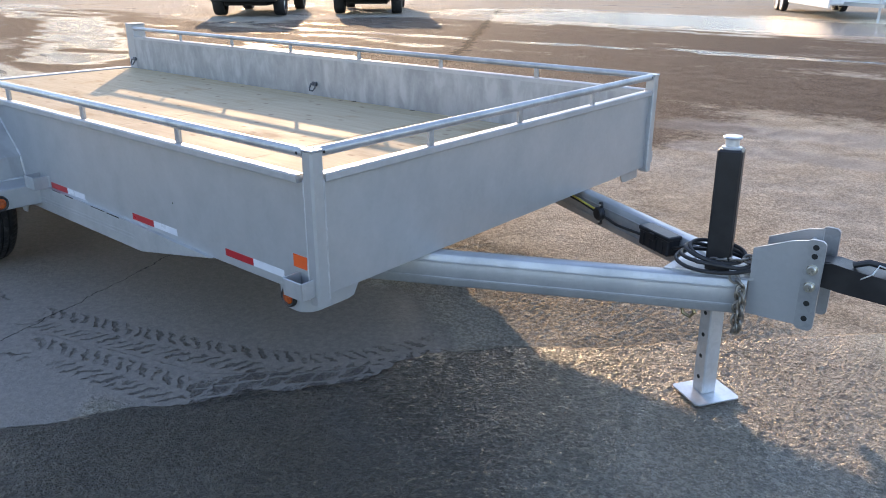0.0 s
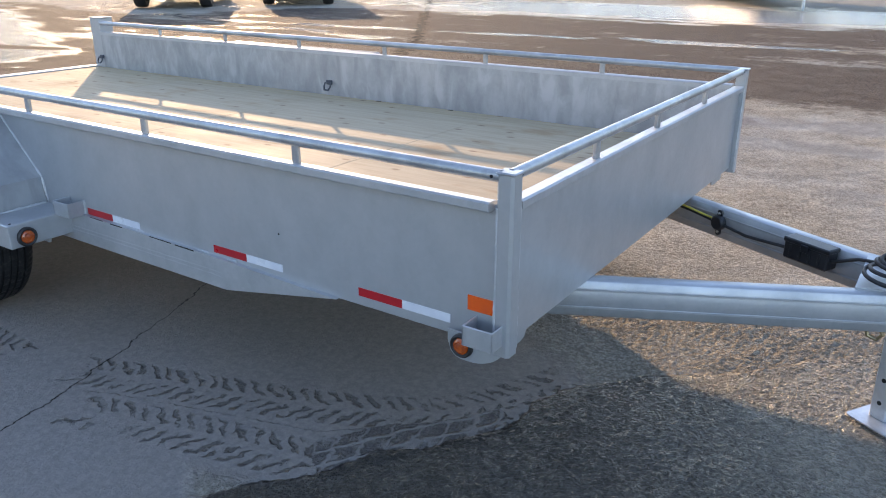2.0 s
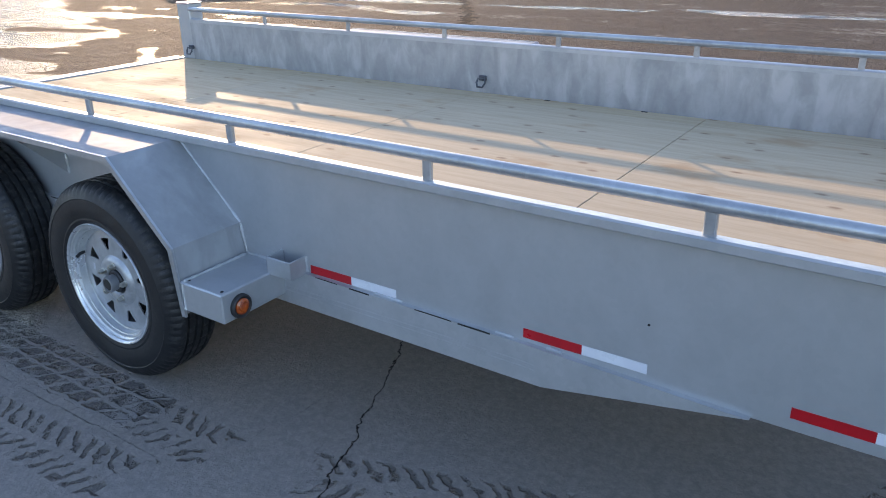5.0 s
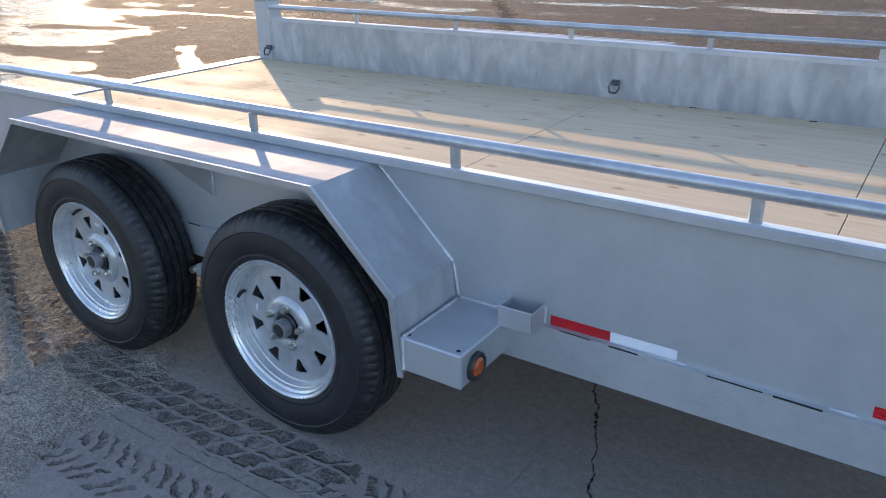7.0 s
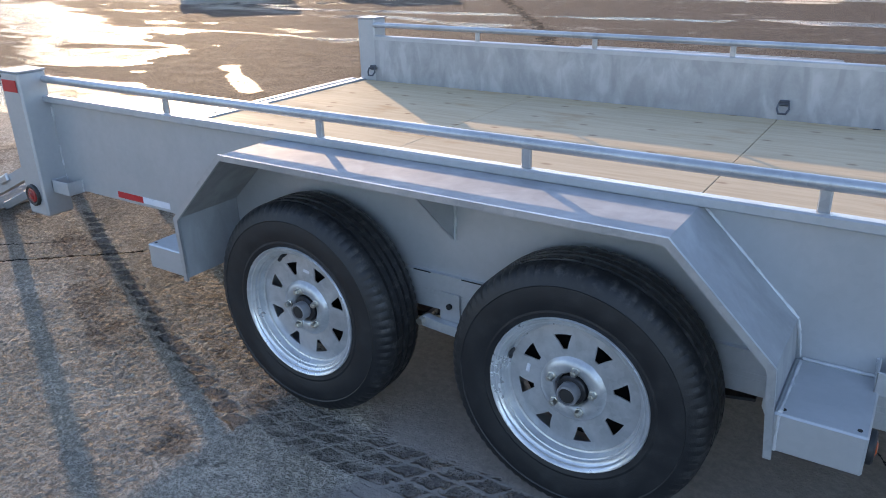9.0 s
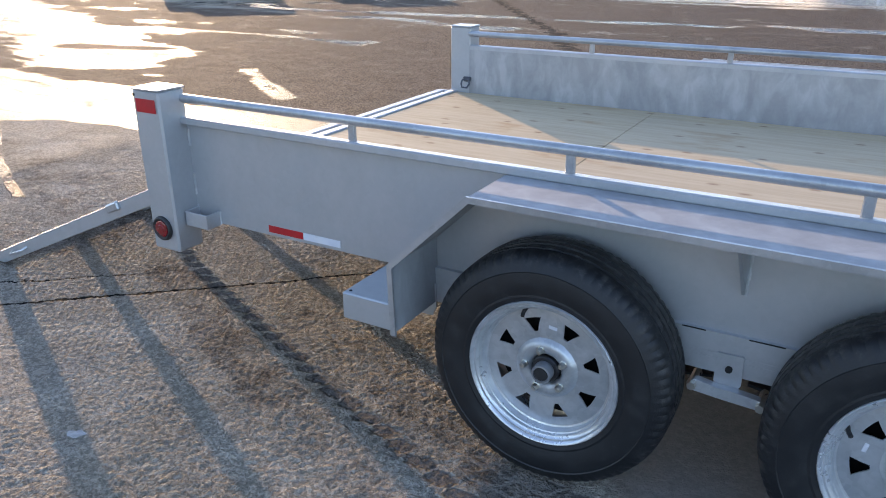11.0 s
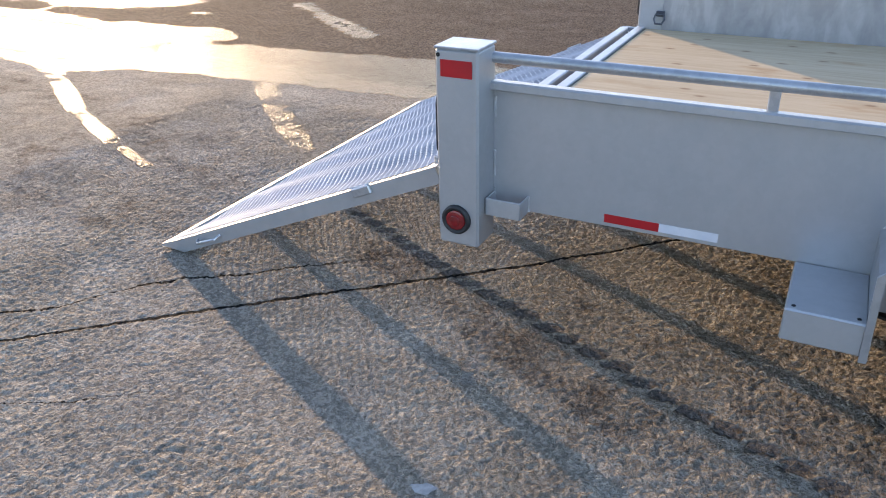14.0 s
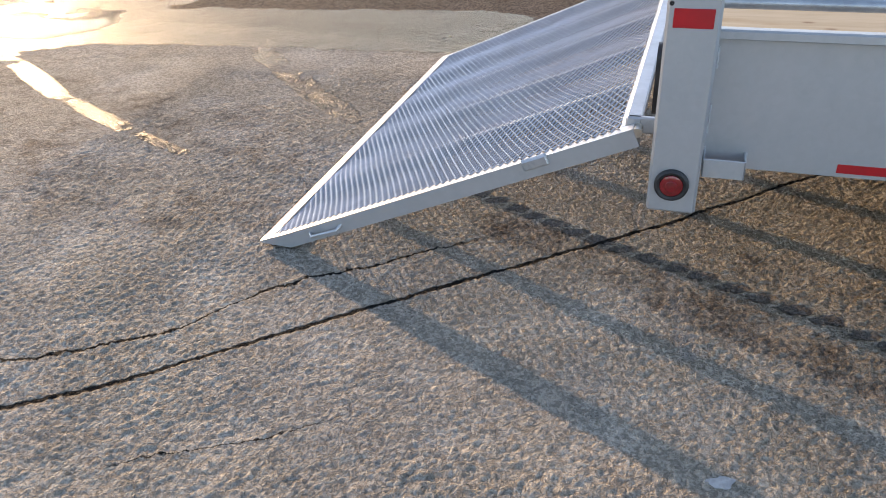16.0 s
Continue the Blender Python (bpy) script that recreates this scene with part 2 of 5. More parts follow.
    col = blend(nt, calc(nt, "MULTIPLY", mud, 0.88), col, blend(nt, span(nt, speck, 0.3, 0.7), (0.218, 0.196, 0.181), (0.176, 0.158, 0.146)))
    col = blend(nt, calc(nt, "MULTIPLY", span(nt, calc(nt, "ADD", attr("pale"), ragged), 0.3, 0.9), 0.5), col, (0.40, 0.385, 0.37))
    # tyre prints: slanted lugs pressed into the silt, and whole blocks where the tread bit deeper
    u, w = attr("print_along"), attr("print_across")
    deep = attr("print_deep")
    side = calc(nt, "ABSOLUTE", w)
    shake = calc(nt, "ADD", calc(nt, "MULTIPLY", calc(nt, "SUBTRACT", speck, 0.5), 0.6), calc(nt, "MULTIPLY", calc(nt, "SUBTRACT", noise_tex(nt, v, 14, 3, 0.6), 0.5), 1.6))
    worn_off = span(nt, noise_tex(nt, v, 9, 5, 0.75), 0.40, 0.54)
    bite = calc(nt, "MULTIPLY", worn_off, calc(nt, "SUBTRACT", 1.0, wet))
    wave = calc(nt, "FRACT", calc(nt, "ADD", calc(nt, "MULTIPLY", u, 17.0), calc(nt, "ADD", calc(nt, "MULTIPLY", side, 13.0), calc(nt, "ADD", calc(nt, "MULTIPLY", ripple, 1.2), shake))))
    lug = calc(nt, "MULTIPLY", span(nt, wave, 0.36, 0.50), span(nt, wave, 0.68, 0.84, 1.0, 0.0))
    lug = calc(nt, "MULTIPLY", lug, span(nt, calc(nt, "ADD", side, calc(nt, "MULTIPLY", calc(nt, "SUBTRACT", speck, 0.5), 0.04)), 0.012, 0.022))
    lug = calc(nt, "MULTIPLY", lug, span(nt, side, 0.080, 0.100, 1.0, 0.0))
    lug = calc(nt, "MULTIPLY", lug, span(nt, calc(nt, "ADD", ripple, calc(nt, "MULTIPLY", deep, 0.6)), 0.55, 0.72))
    lug = calc(nt, "MULTIPLY", calc(nt, "MULTIPLY", lug, bite), span(nt, deep, 0.64, 0.68, 1.0, 0.0))
    col = blend(nt, calc(nt, "MULTIPLY", lug, 0.55), col, (0.050, 0.045, 0.042))
    row_at = calc(nt, "ADD", calc(nt, "MULTIPLY", calc(nt, "ADD", w, 0.105), 15.0), calc(nt, "MULTIPLY", shake, 0.36))
    row = calc(nt, "FLOOR", row_at)
    in_row = calc(nt, "FRACT", row_at)
    in_run = calc(nt, "FRACT", calc(nt, "ADD", calc(nt, "MULTIPLY", u, 10.5), calc(nt, "ADD", calc(nt, "MULTIPLY", row, 0.46), calc(nt, "ADD", calc(nt, "MULTIPLY", in_row, 0.62), calc(nt, "MULTIPLY", shake, 0.36)))))
    block = calc(nt, "MULTIPLY", calc(nt, "MULTIPLY", span(nt, in_run, 0.05, 0.16), span(nt, in_run, 0.84, 0.95, 1.0, 0.0)), calc(nt, "MULTIPLY", span(nt, in_row, 0.06, 0.18), span(nt, in_row, 0.84, 0.95, 1.0, 0.0)))
    pressed = calc(nt, "MULTIPLY", span(nt, calc(nt, "ADD", side, calc(nt, "MULTIPLY", shake, 0.05)), 0.092, 0.106, 1.0, 0.0), calc(nt, "MULTIPLY", span(nt, deep, 0.66, 0.70), span(nt, deep, 0.80, 0.84, 1.0, 0.0)))
    block = calc(nt, "MULTIPLY", calc(nt, "MULTIPLY", block, pressed), calc(nt, "ADD", 0.15, calc(nt, "MULTIPLY", worn_off, 0.85)))
    ridge = calc(nt, "MULTIPLY", calc(nt, "MULTIPLY", pressed, calc(nt, "SUBTRACT", 1.0, block)), 0.5)
    col = blend(nt, calc(nt, "MULTIPLY", block, 0.75), col, blend(nt, span(nt, pebble, 0.35, 0.65), (0.045, 0.041, 0.039), (0.110, 0.100, 0.093)))
    col = blend(nt, ridge, col, (0.215, 0.200, 0.188))
    # a row of scooped prints where one wheel slipped
    cell = calc(nt, "SUBTRACT", calc(nt, "FRACT", calc(nt, "MULTIPLY", u, 10.4)), 0.5)
    skew = calc(nt, "ADD", cell, calc(nt, "ADD", calc(nt, "MULTIPLY", w, 6.5), calc(nt, "MULTIPLY", shake, 0.7)))
    oval = calc(nt, "ADD", calc(nt, "POWER", calc(nt, "MULTIPLY", calc(nt, "ABSOLUTE", skew), 2.3), 2.0), calc(nt, "POWER", calc(nt, "MULTIPLY", side, 26.0), 2.0))
    scoop = calc(nt, "MULTIPLY", span(nt, oval, 0.5, 1.25, 1.0, 0.0), span(nt, attr("print_deep"), 0.85, 0.9))
    scoop = calc(nt, "MULTIPLY", scoop, span(nt, noise_tex(nt, v, 3, 3, 0.6), 0.30, 0.40))
    col = blend(nt, calc(nt, "MULTIPLY", scoop, 0.85), col, blend(nt, span(nt, pebble, 0.35, 0.65), (0.075, 0.066, 0.060), (0.135, 0.120, 0.108)))
    # water darkens what it soaks
    # colour also painted lighter on the sunlit, drying right than on the shaded left
    col = blend(nt, wet, col, blend(nt, calc(nt, "ADD", 0.27, calc(nt, "MULTIPLY", attr("sunlit_drying"), 0.50)), (0.012, 0.013, 0.015), col))
    jitter = calc(nt, "SUBTRACT", noise_tex(nt, v, 4.5, 6, 0.72), 0.5)
    widths = calc(nt, "ADD", 0.5, noise_tex(nt, v, 7.0, 3))
    crack = None
    for n, (w, j) in enumerate(((0.0095, 0.05), (0.0065, 0.14), (0.0026, 0.12), (0.0018, 0.10), (0.09, 0.9))):
        off = calc(nt, "ABSOLUTE", calc(nt, "ADD", attr("crack_%d" % n), calc(nt, "MULTIPLY", jitter, j)))
        one = calc(nt, "MULTIPLY", span(nt, calc(nt, "DIVIDE", off, widths), w * 0.6, w * 1.3, 1.0, 0.0), attr("crack_on_%d" % n))
        crack = one if crack is None else calc(nt, "MAXIMUM", crack, one)
    col = blend(nt, calc(nt, "MULTIPLY", crack, 0.98), col, (0.005, 0.004, 0.004))
    nt.links.new(col, p.inputs["Base Color"])
    flood = span(nt, calc(nt, "SUBTRACT", calc(nt, "ADD", attr("flood"), ragged), drained), 0.4, 0.7)
    dry_rough = calc(nt, "SUBTRACT", 0.86, calc(nt, "MULTIPLY", mud, 0.16))
    rough = calc(nt, "ADD", calc(nt, "MULTIPLY", wet, -0.54), dry_rough)
    rough = calc(nt, "MULTIPLY", rough, calc(nt, "SUBTRACT", 1.0, calc(nt, "MULTIPLY", flood, 0.7)))
    nt.links.new(rough, p.inputs["Roughness"])
    # wet gloss is cut towards -x to hold down the sun glare there
    nt.links.new(calc(nt, "ADD", 0.11, calc(nt, "MULTIPLY", calc(nt, "MULTIPLY", wet, 0.32), span(nt, attr("glare_cut"), 0.0, 1.0, 1.0, 0.08))), p.inputs["Specular IOR Level"])
    # relief: stones stand proud, silt and water lie smooth
    keep = calc(nt, "MULTIPLY", calc(nt, "SUBTRACT", 1.0, calc(nt, "MULTIPLY", mud, 0.93)), calc(nt, "SUBTRACT", 1.0, calc(nt, "MULTIPLY", flood, 0.93)))
    h = calc(nt, "MULTIPLY", calc(nt, "MULTIPLY", bumps, keep), calc(nt, "ADD", 1.0, calc(nt, "MULTIPLY", wet, 1.1)))
    h = calc(nt, "SUBTRACT", h, calc(nt, "MULTIPLY", crack, 3.0))
    h = calc(nt, "SUBTRACT", calc(nt, "MULTIPLY", h, calc(nt, "SUBTRACT", 1.0, calc(nt, "MULTIPLY", scoop, 0.6))), calc(nt, "ADD", calc(nt, "MULTIPLY", calc(nt, "MAXIMUM", lug, block), 0.6), calc(nt, "MULTIPLY", scoop, 0.25)))
    chop = noise_tex(nt, coords(nt, (1.6, 0.7, 1)), 5.0, 4, 0.6)
    h = calc(nt, "ADD", h, calc(nt, "MULTIPLY", calc(nt, "MULTIPLY", chop, flood), 0.22))
    relief(nt, p, h, 1.0, 0.028)
    return m


ASPHALT = asphalt()


# ---- shapes ----
def box(bm, x0, x1, y0, y1, z0, z1, bevel=0.0, m=None):
    vs = [bm.verts.new((x, y, z)) for x in (x0, x1) for y in (y0, y1) for z in (z0, z1)]
    quads = ((0, 1, 3, 2), (4, 6, 7, 5), (0, 4, 5, 1), (2, 3, 7, 6), (0, 2, 6, 4), (1, 5, 7, 3))
    fs = [bm.faces.new([vs[i] for i in q]) for q in quads]
    if bevel:
        es = list({e for f in fs for e in f.edges})
        out = bmesh.ops.bevel(bm, geom=es, offset=bevel, segments=1, affect="EDGES")
        vs = list({v for f in out["faces"] for v in f.verts} | {v for v in vs if v.is_valid})
    if m is not None:
        bmesh.ops.transform(bm, matrix=m, verts=[v for v in vs if v.is_valid])
    return bm


def prism(bm, outline, a, b, axis="y"):
    """A flat outline pushed from a to b along an axis; outline is in the two other axes, in x, y, z order."""
    def at(p, d):
        return {"x": (d, p[0], p[1]), "y": (p[0], d, p[1]), "z": (p[0], p[1], d)}[axis]
    one, two = [bm.verts.new(at(p, a)) for p in outline], [bm.verts.new(at(p, b)) for p in outline]
    bm.faces.new(one), bm.faces.new(two[::-1])
    for i in range(len(outline)):
        j = (i + 1) % len(outline)
        bm.faces.new((one[i], one[j], two[j], two[i]))
    return bm


def tube(bm, pts, r, n=10, closed=False, wobble=0.0):
    pts = [Vector(p) for p in pts]
    rings, last = [], None
    for i, p in enumerate(pts):
        a = pts[i - 1] if i or closed else p
        b = pts[(i + 1) % len(pts)] if i + 1 < len(pts) or closed else p
        d = (b - a).normalized()
        if last is None:
            last = d.orthogonal().normalized()
        side = (last - d * last.dot(d)).normalized()
        last, up = side, d.cross(side)
        rr = r * (1 + random.uniform(-wobble, wobble))
        rings.append([bm.verts.new(p + (side * math.cos(k * math.tau / n) + up * math.sin(k * math.tau / n)) * rr) for k in range(n)])
    for i in range(len(rings) - (0 if closed else 1)):
        a, b = rings[i], rings[(i + 1) % len(rings)]
        for k in range(n):
            bm.faces.new((a[k], a[(k + 1) % n], b[(k + 1) % n], b[k]))
    if not closed:
        bm.faces.new(rings[0][::-1]), bm.faces.new(rings[-1])
    return bm


def lathe(bm, profile, n=48, shift=None):
    """Turns (r, y) pairs about the y axis; shift(i, k) may add to a radius."""
    rings = []
    for i, (r, y) in enumerate(profile):
        ring = []
        for k in range(n):
            rr = r + (shift(i, k) if shift else 0.0)
            ring.append(bm.verts.new((rr * math.cos(k * math.tau / n), y, rr * math.sin(k * math.tau / n))))
        rings.append(ring)
    for a, b in zip(rings, rings[1:]):
        for k in range(n):
            bm.faces.new((a[k], b[k], b[(k + 1) % n], a[(k + 1) % n]))
    return rings


def disc_cap(bm, ring):
    bm.faces.new(ring)


def part(name, bm, material, parent=None, label="", smooth=35, m=None):
    me = bpy.data.meshes.new(name)
    bmesh.ops.recalc_face_normals(bm, faces=bm.faces)
    bm.to_mesh(me)
    bm.free()
    me.materials.append(material)
    if smooth:
        me.polygons.foreach_set("use_smooth", [True] * len(me.polygons))
        me.set_sharp_from_angle(angle=radians(smooth))
    ob = new(name, me)
    ob.parent = parent
    if m is not None:
        ob.matrix_basis = m
    return tagged(ob, label)


def rounded(cx, cz, w, h, r, n=5):
    """Outline of a rectangle with round corners."""
    out = []
    for sx, sz, a0 in ((1, 1, 0), (-1, 1, 90), (-1, -1, 180), (1, -1, 270)):
        for k in range(n + 1):
            a = radians(a0 + 90 * k / n)
            out.append((cx + sx * (w / 2 - r) + r * math.cos(a), cz + sz * (h / 2 - r) + r * math.sin(a)))
    return out


def ring_points(c, r, axis="y", n=24):
    x, y, z = c
    out = []
    for k in range(n):
        a, b = r * math.cos(k * math.tau / n), r * math.sin(k * math.tau / n)
        out.append({"x": (x, y + a, z + b), "y": (x + a, y, z + b), "z": (x + a, y + b, z)}[axis])
    return out


B = bmesh.new

# ---- ground ----
def steps(*spans):
    out = []
    for a, b, d in spans:
        out += list(np.arange(a, b - d / 2, d))
    return np.array(out + [spans[-1][1]])


GX = steps((-400, -100, 60), (-100, -40, 10), (-40, -24, 1.0), (-24, -9, 0.15), (-9, -7.6, 0.04), (-7.6, -3.4, 0.0066), (-3.4, -1.3, 0.03), (-1.3, 2.0, 0.0066), (2.0, 3.0, 0.04), (3, 8, 0.2), (8, 40, 2.0), (40, 100, 15), (100, 400, 60))
GY = steps((-400, -100, 60), (-100, -20, 10), (-20, -2.4, 0.8), (-2.4, -1.3, 0.04), (-1.3, 1.9, 0.0066), (1.9, 3.4, 0.03), (3.4, 10, 0.1), (10, 32, 0.25), (32, 60, 2.0), (60, 100, 10), (100, 400, 60))


def segment(X, Y, x0, y0, x1, y1):
    """Distance to a segment, how far along it in metres, and the signed offset across it."""
    dx, dy = x1 - x0, y1 - y0
    ln = math.hypot(dx, dy)
    t = np.clip(((X - x0) * dx + (Y - y0) * dy) / ln ** 2, 0, 1)
    return np.hypot(X - x0 - t * dx, Y - y0 - t * dy), t * ln, ((X - x0) * dy - (Y - y0) * dx) / ln


def chain_distance(X, Y, pts):
    return np.min([segment(X, Y, *a, *b)[0] for a, b in zip(pts, pts[1:])], axis=0)


def ease(v, a, b):
    t = np.clip((v - a) / (b - a), 0, 1)
    return t * t * (3 - 2 * t)


TABLE = np.random.default_rng(11).uniform(-1, 1, (512, 512))


def hummocks(X, Y, size, turn):
    """Smooth random swellings of about the given size, between -1 and 1."""
    c, k = math.cos(turn) / size, math.sin(turn) / size
    U, V = X * c - Y * k + 40.3 * turn, X * k + Y * c + 17.7 * turn
    i, j = np.floor(U).astype(int), np.floor(V).astype(int)
    a, b = U - i, V - j
    a, b = a * a * (3 - 2 * a), b * b * (3 - 2 * b)
    i0, i1, j0, j1 = i % 512, (i + 1) % 512, j % 512, (j + 1) % 512
    return (TABLE[i0, j0] * (1 - a) + TABLE[i1, j0] * a) * (1 - b) + (TABLE[i0, j1] * (1 - a) + TABLE[i1, j1] * a) * b


WET_BANDS = [  # x0, y0, x1, y1, half width, soaked, flooded
    (-16.0, 2.6, -9.5, 2.6, 0.85, 1.5, 1.2),
    (-9.5, 2.5, -6.3, 2.75, 0.52, 0.85, 0.35),
    (-9.30, 1.82, -8.26, 1.18, 0.085, 0.62, 0.0),
    (-8.26, 1.18, -7.55, 0.84, 0.065, 0.60, 0.0),
    (-7.40, 0.78, -7.05, 0.63, 0.045, 0.56, 0.0),
    (-7.55, 2.18, -6.92, 1.59, 0.11, 0.54, 0.0),
    (-6.92, 1.59, -6.45, 1.18, 0.10, 0.50, 0.0),
    (-9.2, 4.83, -7.7, 3.75, 0.11, 1.3, 0.5),
    (-9.86, 3.97, -8.8, 3.19, 0.11, 1.3, 0.5),
    (-22.0, 9.5, -11.3, 4.7, 1.0, 1.4, 1.3),
    (-14.0, 7.2, -9.5, 7.4, 0.35, 0.9, 0.85),
    (-16.0, 12.0, -8.5, 10.2, 0.5, 0.9, 0.9),
    (-12.0, 11.6, -1.0, 12.6, 0.4, 0.9, 0.8),
    (-10.5, 20.5, -2.5, 20.5, 4.0, 1.7, 1.7),
    (-14.0, 21.5, 0.0, 21.5, 3.6, 0.95, 0.95),
    (-34.0, 12.0, -24.0, 10.0, 2.0, 0.8, 0.7),
]
DRY_BANDS = [
    (-10.9, 3.7, -9.2, 3.75, 0.2, 1.0),
    (-13.0, 5.2, -11.5, 5.6, 0.22, 0.9),
    (-8.2, 13.6, -3.0, 14.2, 0.35, 0.95),
]
WET_EDGE = [(-0.95, -2.5), (-0.79, -0.66), (-0.685, -0.53), (-0.61, -0.344), (-0.46, -0.19), (-0.39, 0.0), (-0.276, 0.076), (-0.215, 0.18), (-0.126, 0.318), (-0.113, 0.40), (-0.125, 0.50), (-0.09, 0.56), (-0.07, 0.635), (0.017, 0.72), (0.113, 0.858), (0.40, 1.07), (0.63, 1.33), (0.79, 1.51), (1.125, 1.85), (1.6, 2.3)]
MUD_BANDS = [(-2.6, -0.5, -1.0, -0.75, 0.5, 0.95), (-2.5, 0.2, -0.6, 0.3, 0.75, 1.0), (-2.9, 0.3, -1.4, -0.5, 0.55, 0.9)]
DIRT_BANDS = [(-10.5, 3.5, -5.5, 3.2, 0.8, 1.1), (-0.6, 3.1, 1.6, 2.3, 0.6, 0.35), (-26.0, 10.0, -5.5, 6.0, 3.2, 0.95), (-14.0, 13.5, -5.0, 11.0, 3.0, 0.9), (-13.0, 4.6, -5.5, 4.0, 1.2, 1.1), (-9.2, 1.0, -6.6, 0.5, 0.8, 0.42), (-15.5, 9.6, -8.5, 8.4, 1.5, 0.95), (-9.5, 4.6, -7.2, 4.5, 0.8, 0.8), (-14.0, 14.5, 5.0, 16.0, 2.6, 0.9), (-11.0, 6.2, -2.5, 5.6, 2.0, 0.85), (-9.0, 12.5, -2.0, 11.5, 2.4, 0.8), (-6.0, 8.2, 6.0, 9.5, 2.2, 1.0), (-9.0, 4.6, -6.0, 5.2, 0.9, 0.6), (-5.5, 0.36, -4.3, -0.22, 0.13, 0.50), (-4.3, -0.22, -3.6, -0.55, 0.10, 0.42), (-4.6, 0.25, -3.6, -0.12, 0.12, 0.42), (-16, 6.0, -13, 5.6, 0.5, 0.8)]
PALE_BANDS = [(-1.2, 5.7, 6.0, 7.2, 0.4, 0.75), (-0.8, 4.85, 5.0, 5.9, 0.25, 0.85), (0.3, 3.7, 1.8, 4.1, 0.14, 0.6), (-0.4, 4.2, 2.5, 4.9, 0.12, 0.5), (-5.2, 1.0, -4.9, 0.6, 0.03, 0.5), (-5.0, 0.55, -4.85, 0.1, 0.035, 0.6), (-4.85, 0.1, -4.78, -0.25, 0.035, 0.5), (-7.1, 0.2, -6.6, -0.25, 0.07, 0.55), (-6.6, -0.25, -6.3, -0.9, 0.09, 0.4)]
CRACKS = [  # the axis along which each runs, and its points
    ("x", [(-9.5, -2.9), (-6.361, -0.817), (-5.974, -0.467), (-5.39, 0.044), (-4.9, 0.472), (-4.46, 0.905), (-3.6, 1.7)]),
    ("x", [(-7.6, -1.2), (-6.534, -0.69), (-6.287, -0.51), (-6.114, -0.236), (-5.85, -0.05), (-5.35, 0.36)]),
    ("y", [(-1.3, -1.3), (-0.669, -1.402), (-0.392, -1.449), (-0.108, -1.545), (0.284, -1.701), (0.9, -1.95)]),
    ("x", [(-6.30, -1.15), (-6.06, -1.01), (-5.76, -0.84), (-5.5, -0.62)]),
    ("y", [(8.0, -6.4), (9.75, -7.3), (13.0, -9.5), (21.5, -15.2), (23.0, -16.2)]),
]
TRACKS = [  # centre lines of tyre prints, with how deep they are
    [(-3.55, -0.24, 0.75), (-3.285, -0.276, 0.75), (-2.89, -0.28, 0.75), (-2.20, -0.29, 0.4), (-1.9, -0.3, 0.2)],
    [(-3.4, -0.50, 0.2), (-3.01, -0.58, 0.4), (-2.56, -0.576, 0.45), (-2.3, -0.555, 0.4), (-2.05, -0.54, 0.2)],
    [(-1.55, -0.21, 0.3), (-1.41, -0.165, 0.5), (-1.09, -0.06, 0.6), (-0.69, 0.08, 0.6), (-0.35, 0.25, 0.55), (-0.21, 0.43, 0.5), (-0.10, 0.66, 0.2)],
    [(-1.30, -0.37, 0.3), (-1.01, -0.28, 0.5), (-0.73, -0.205, 0.6), (-0.50, -0.15, 0.75), (-0.41, -0.01, 0.75), (-0.32, 0.14, 0.75), (-0.22, 0.264, 0.75), (-0.15, 0.383, 0.6), (-0.08, 0.5, 0.2)],
    [(-5.75, 0.63, 1.0), (-5.36, 0.43, 1.0), (-5.07, 0.29, 1.0), (-4.74, 0.155, 1.0), (-4.42, 0.02, 1.0), (-4.26, -0.064, 1.0), (-3.9, -0.2, 1.0), (-3.5, -0.36, 1.0)],
]


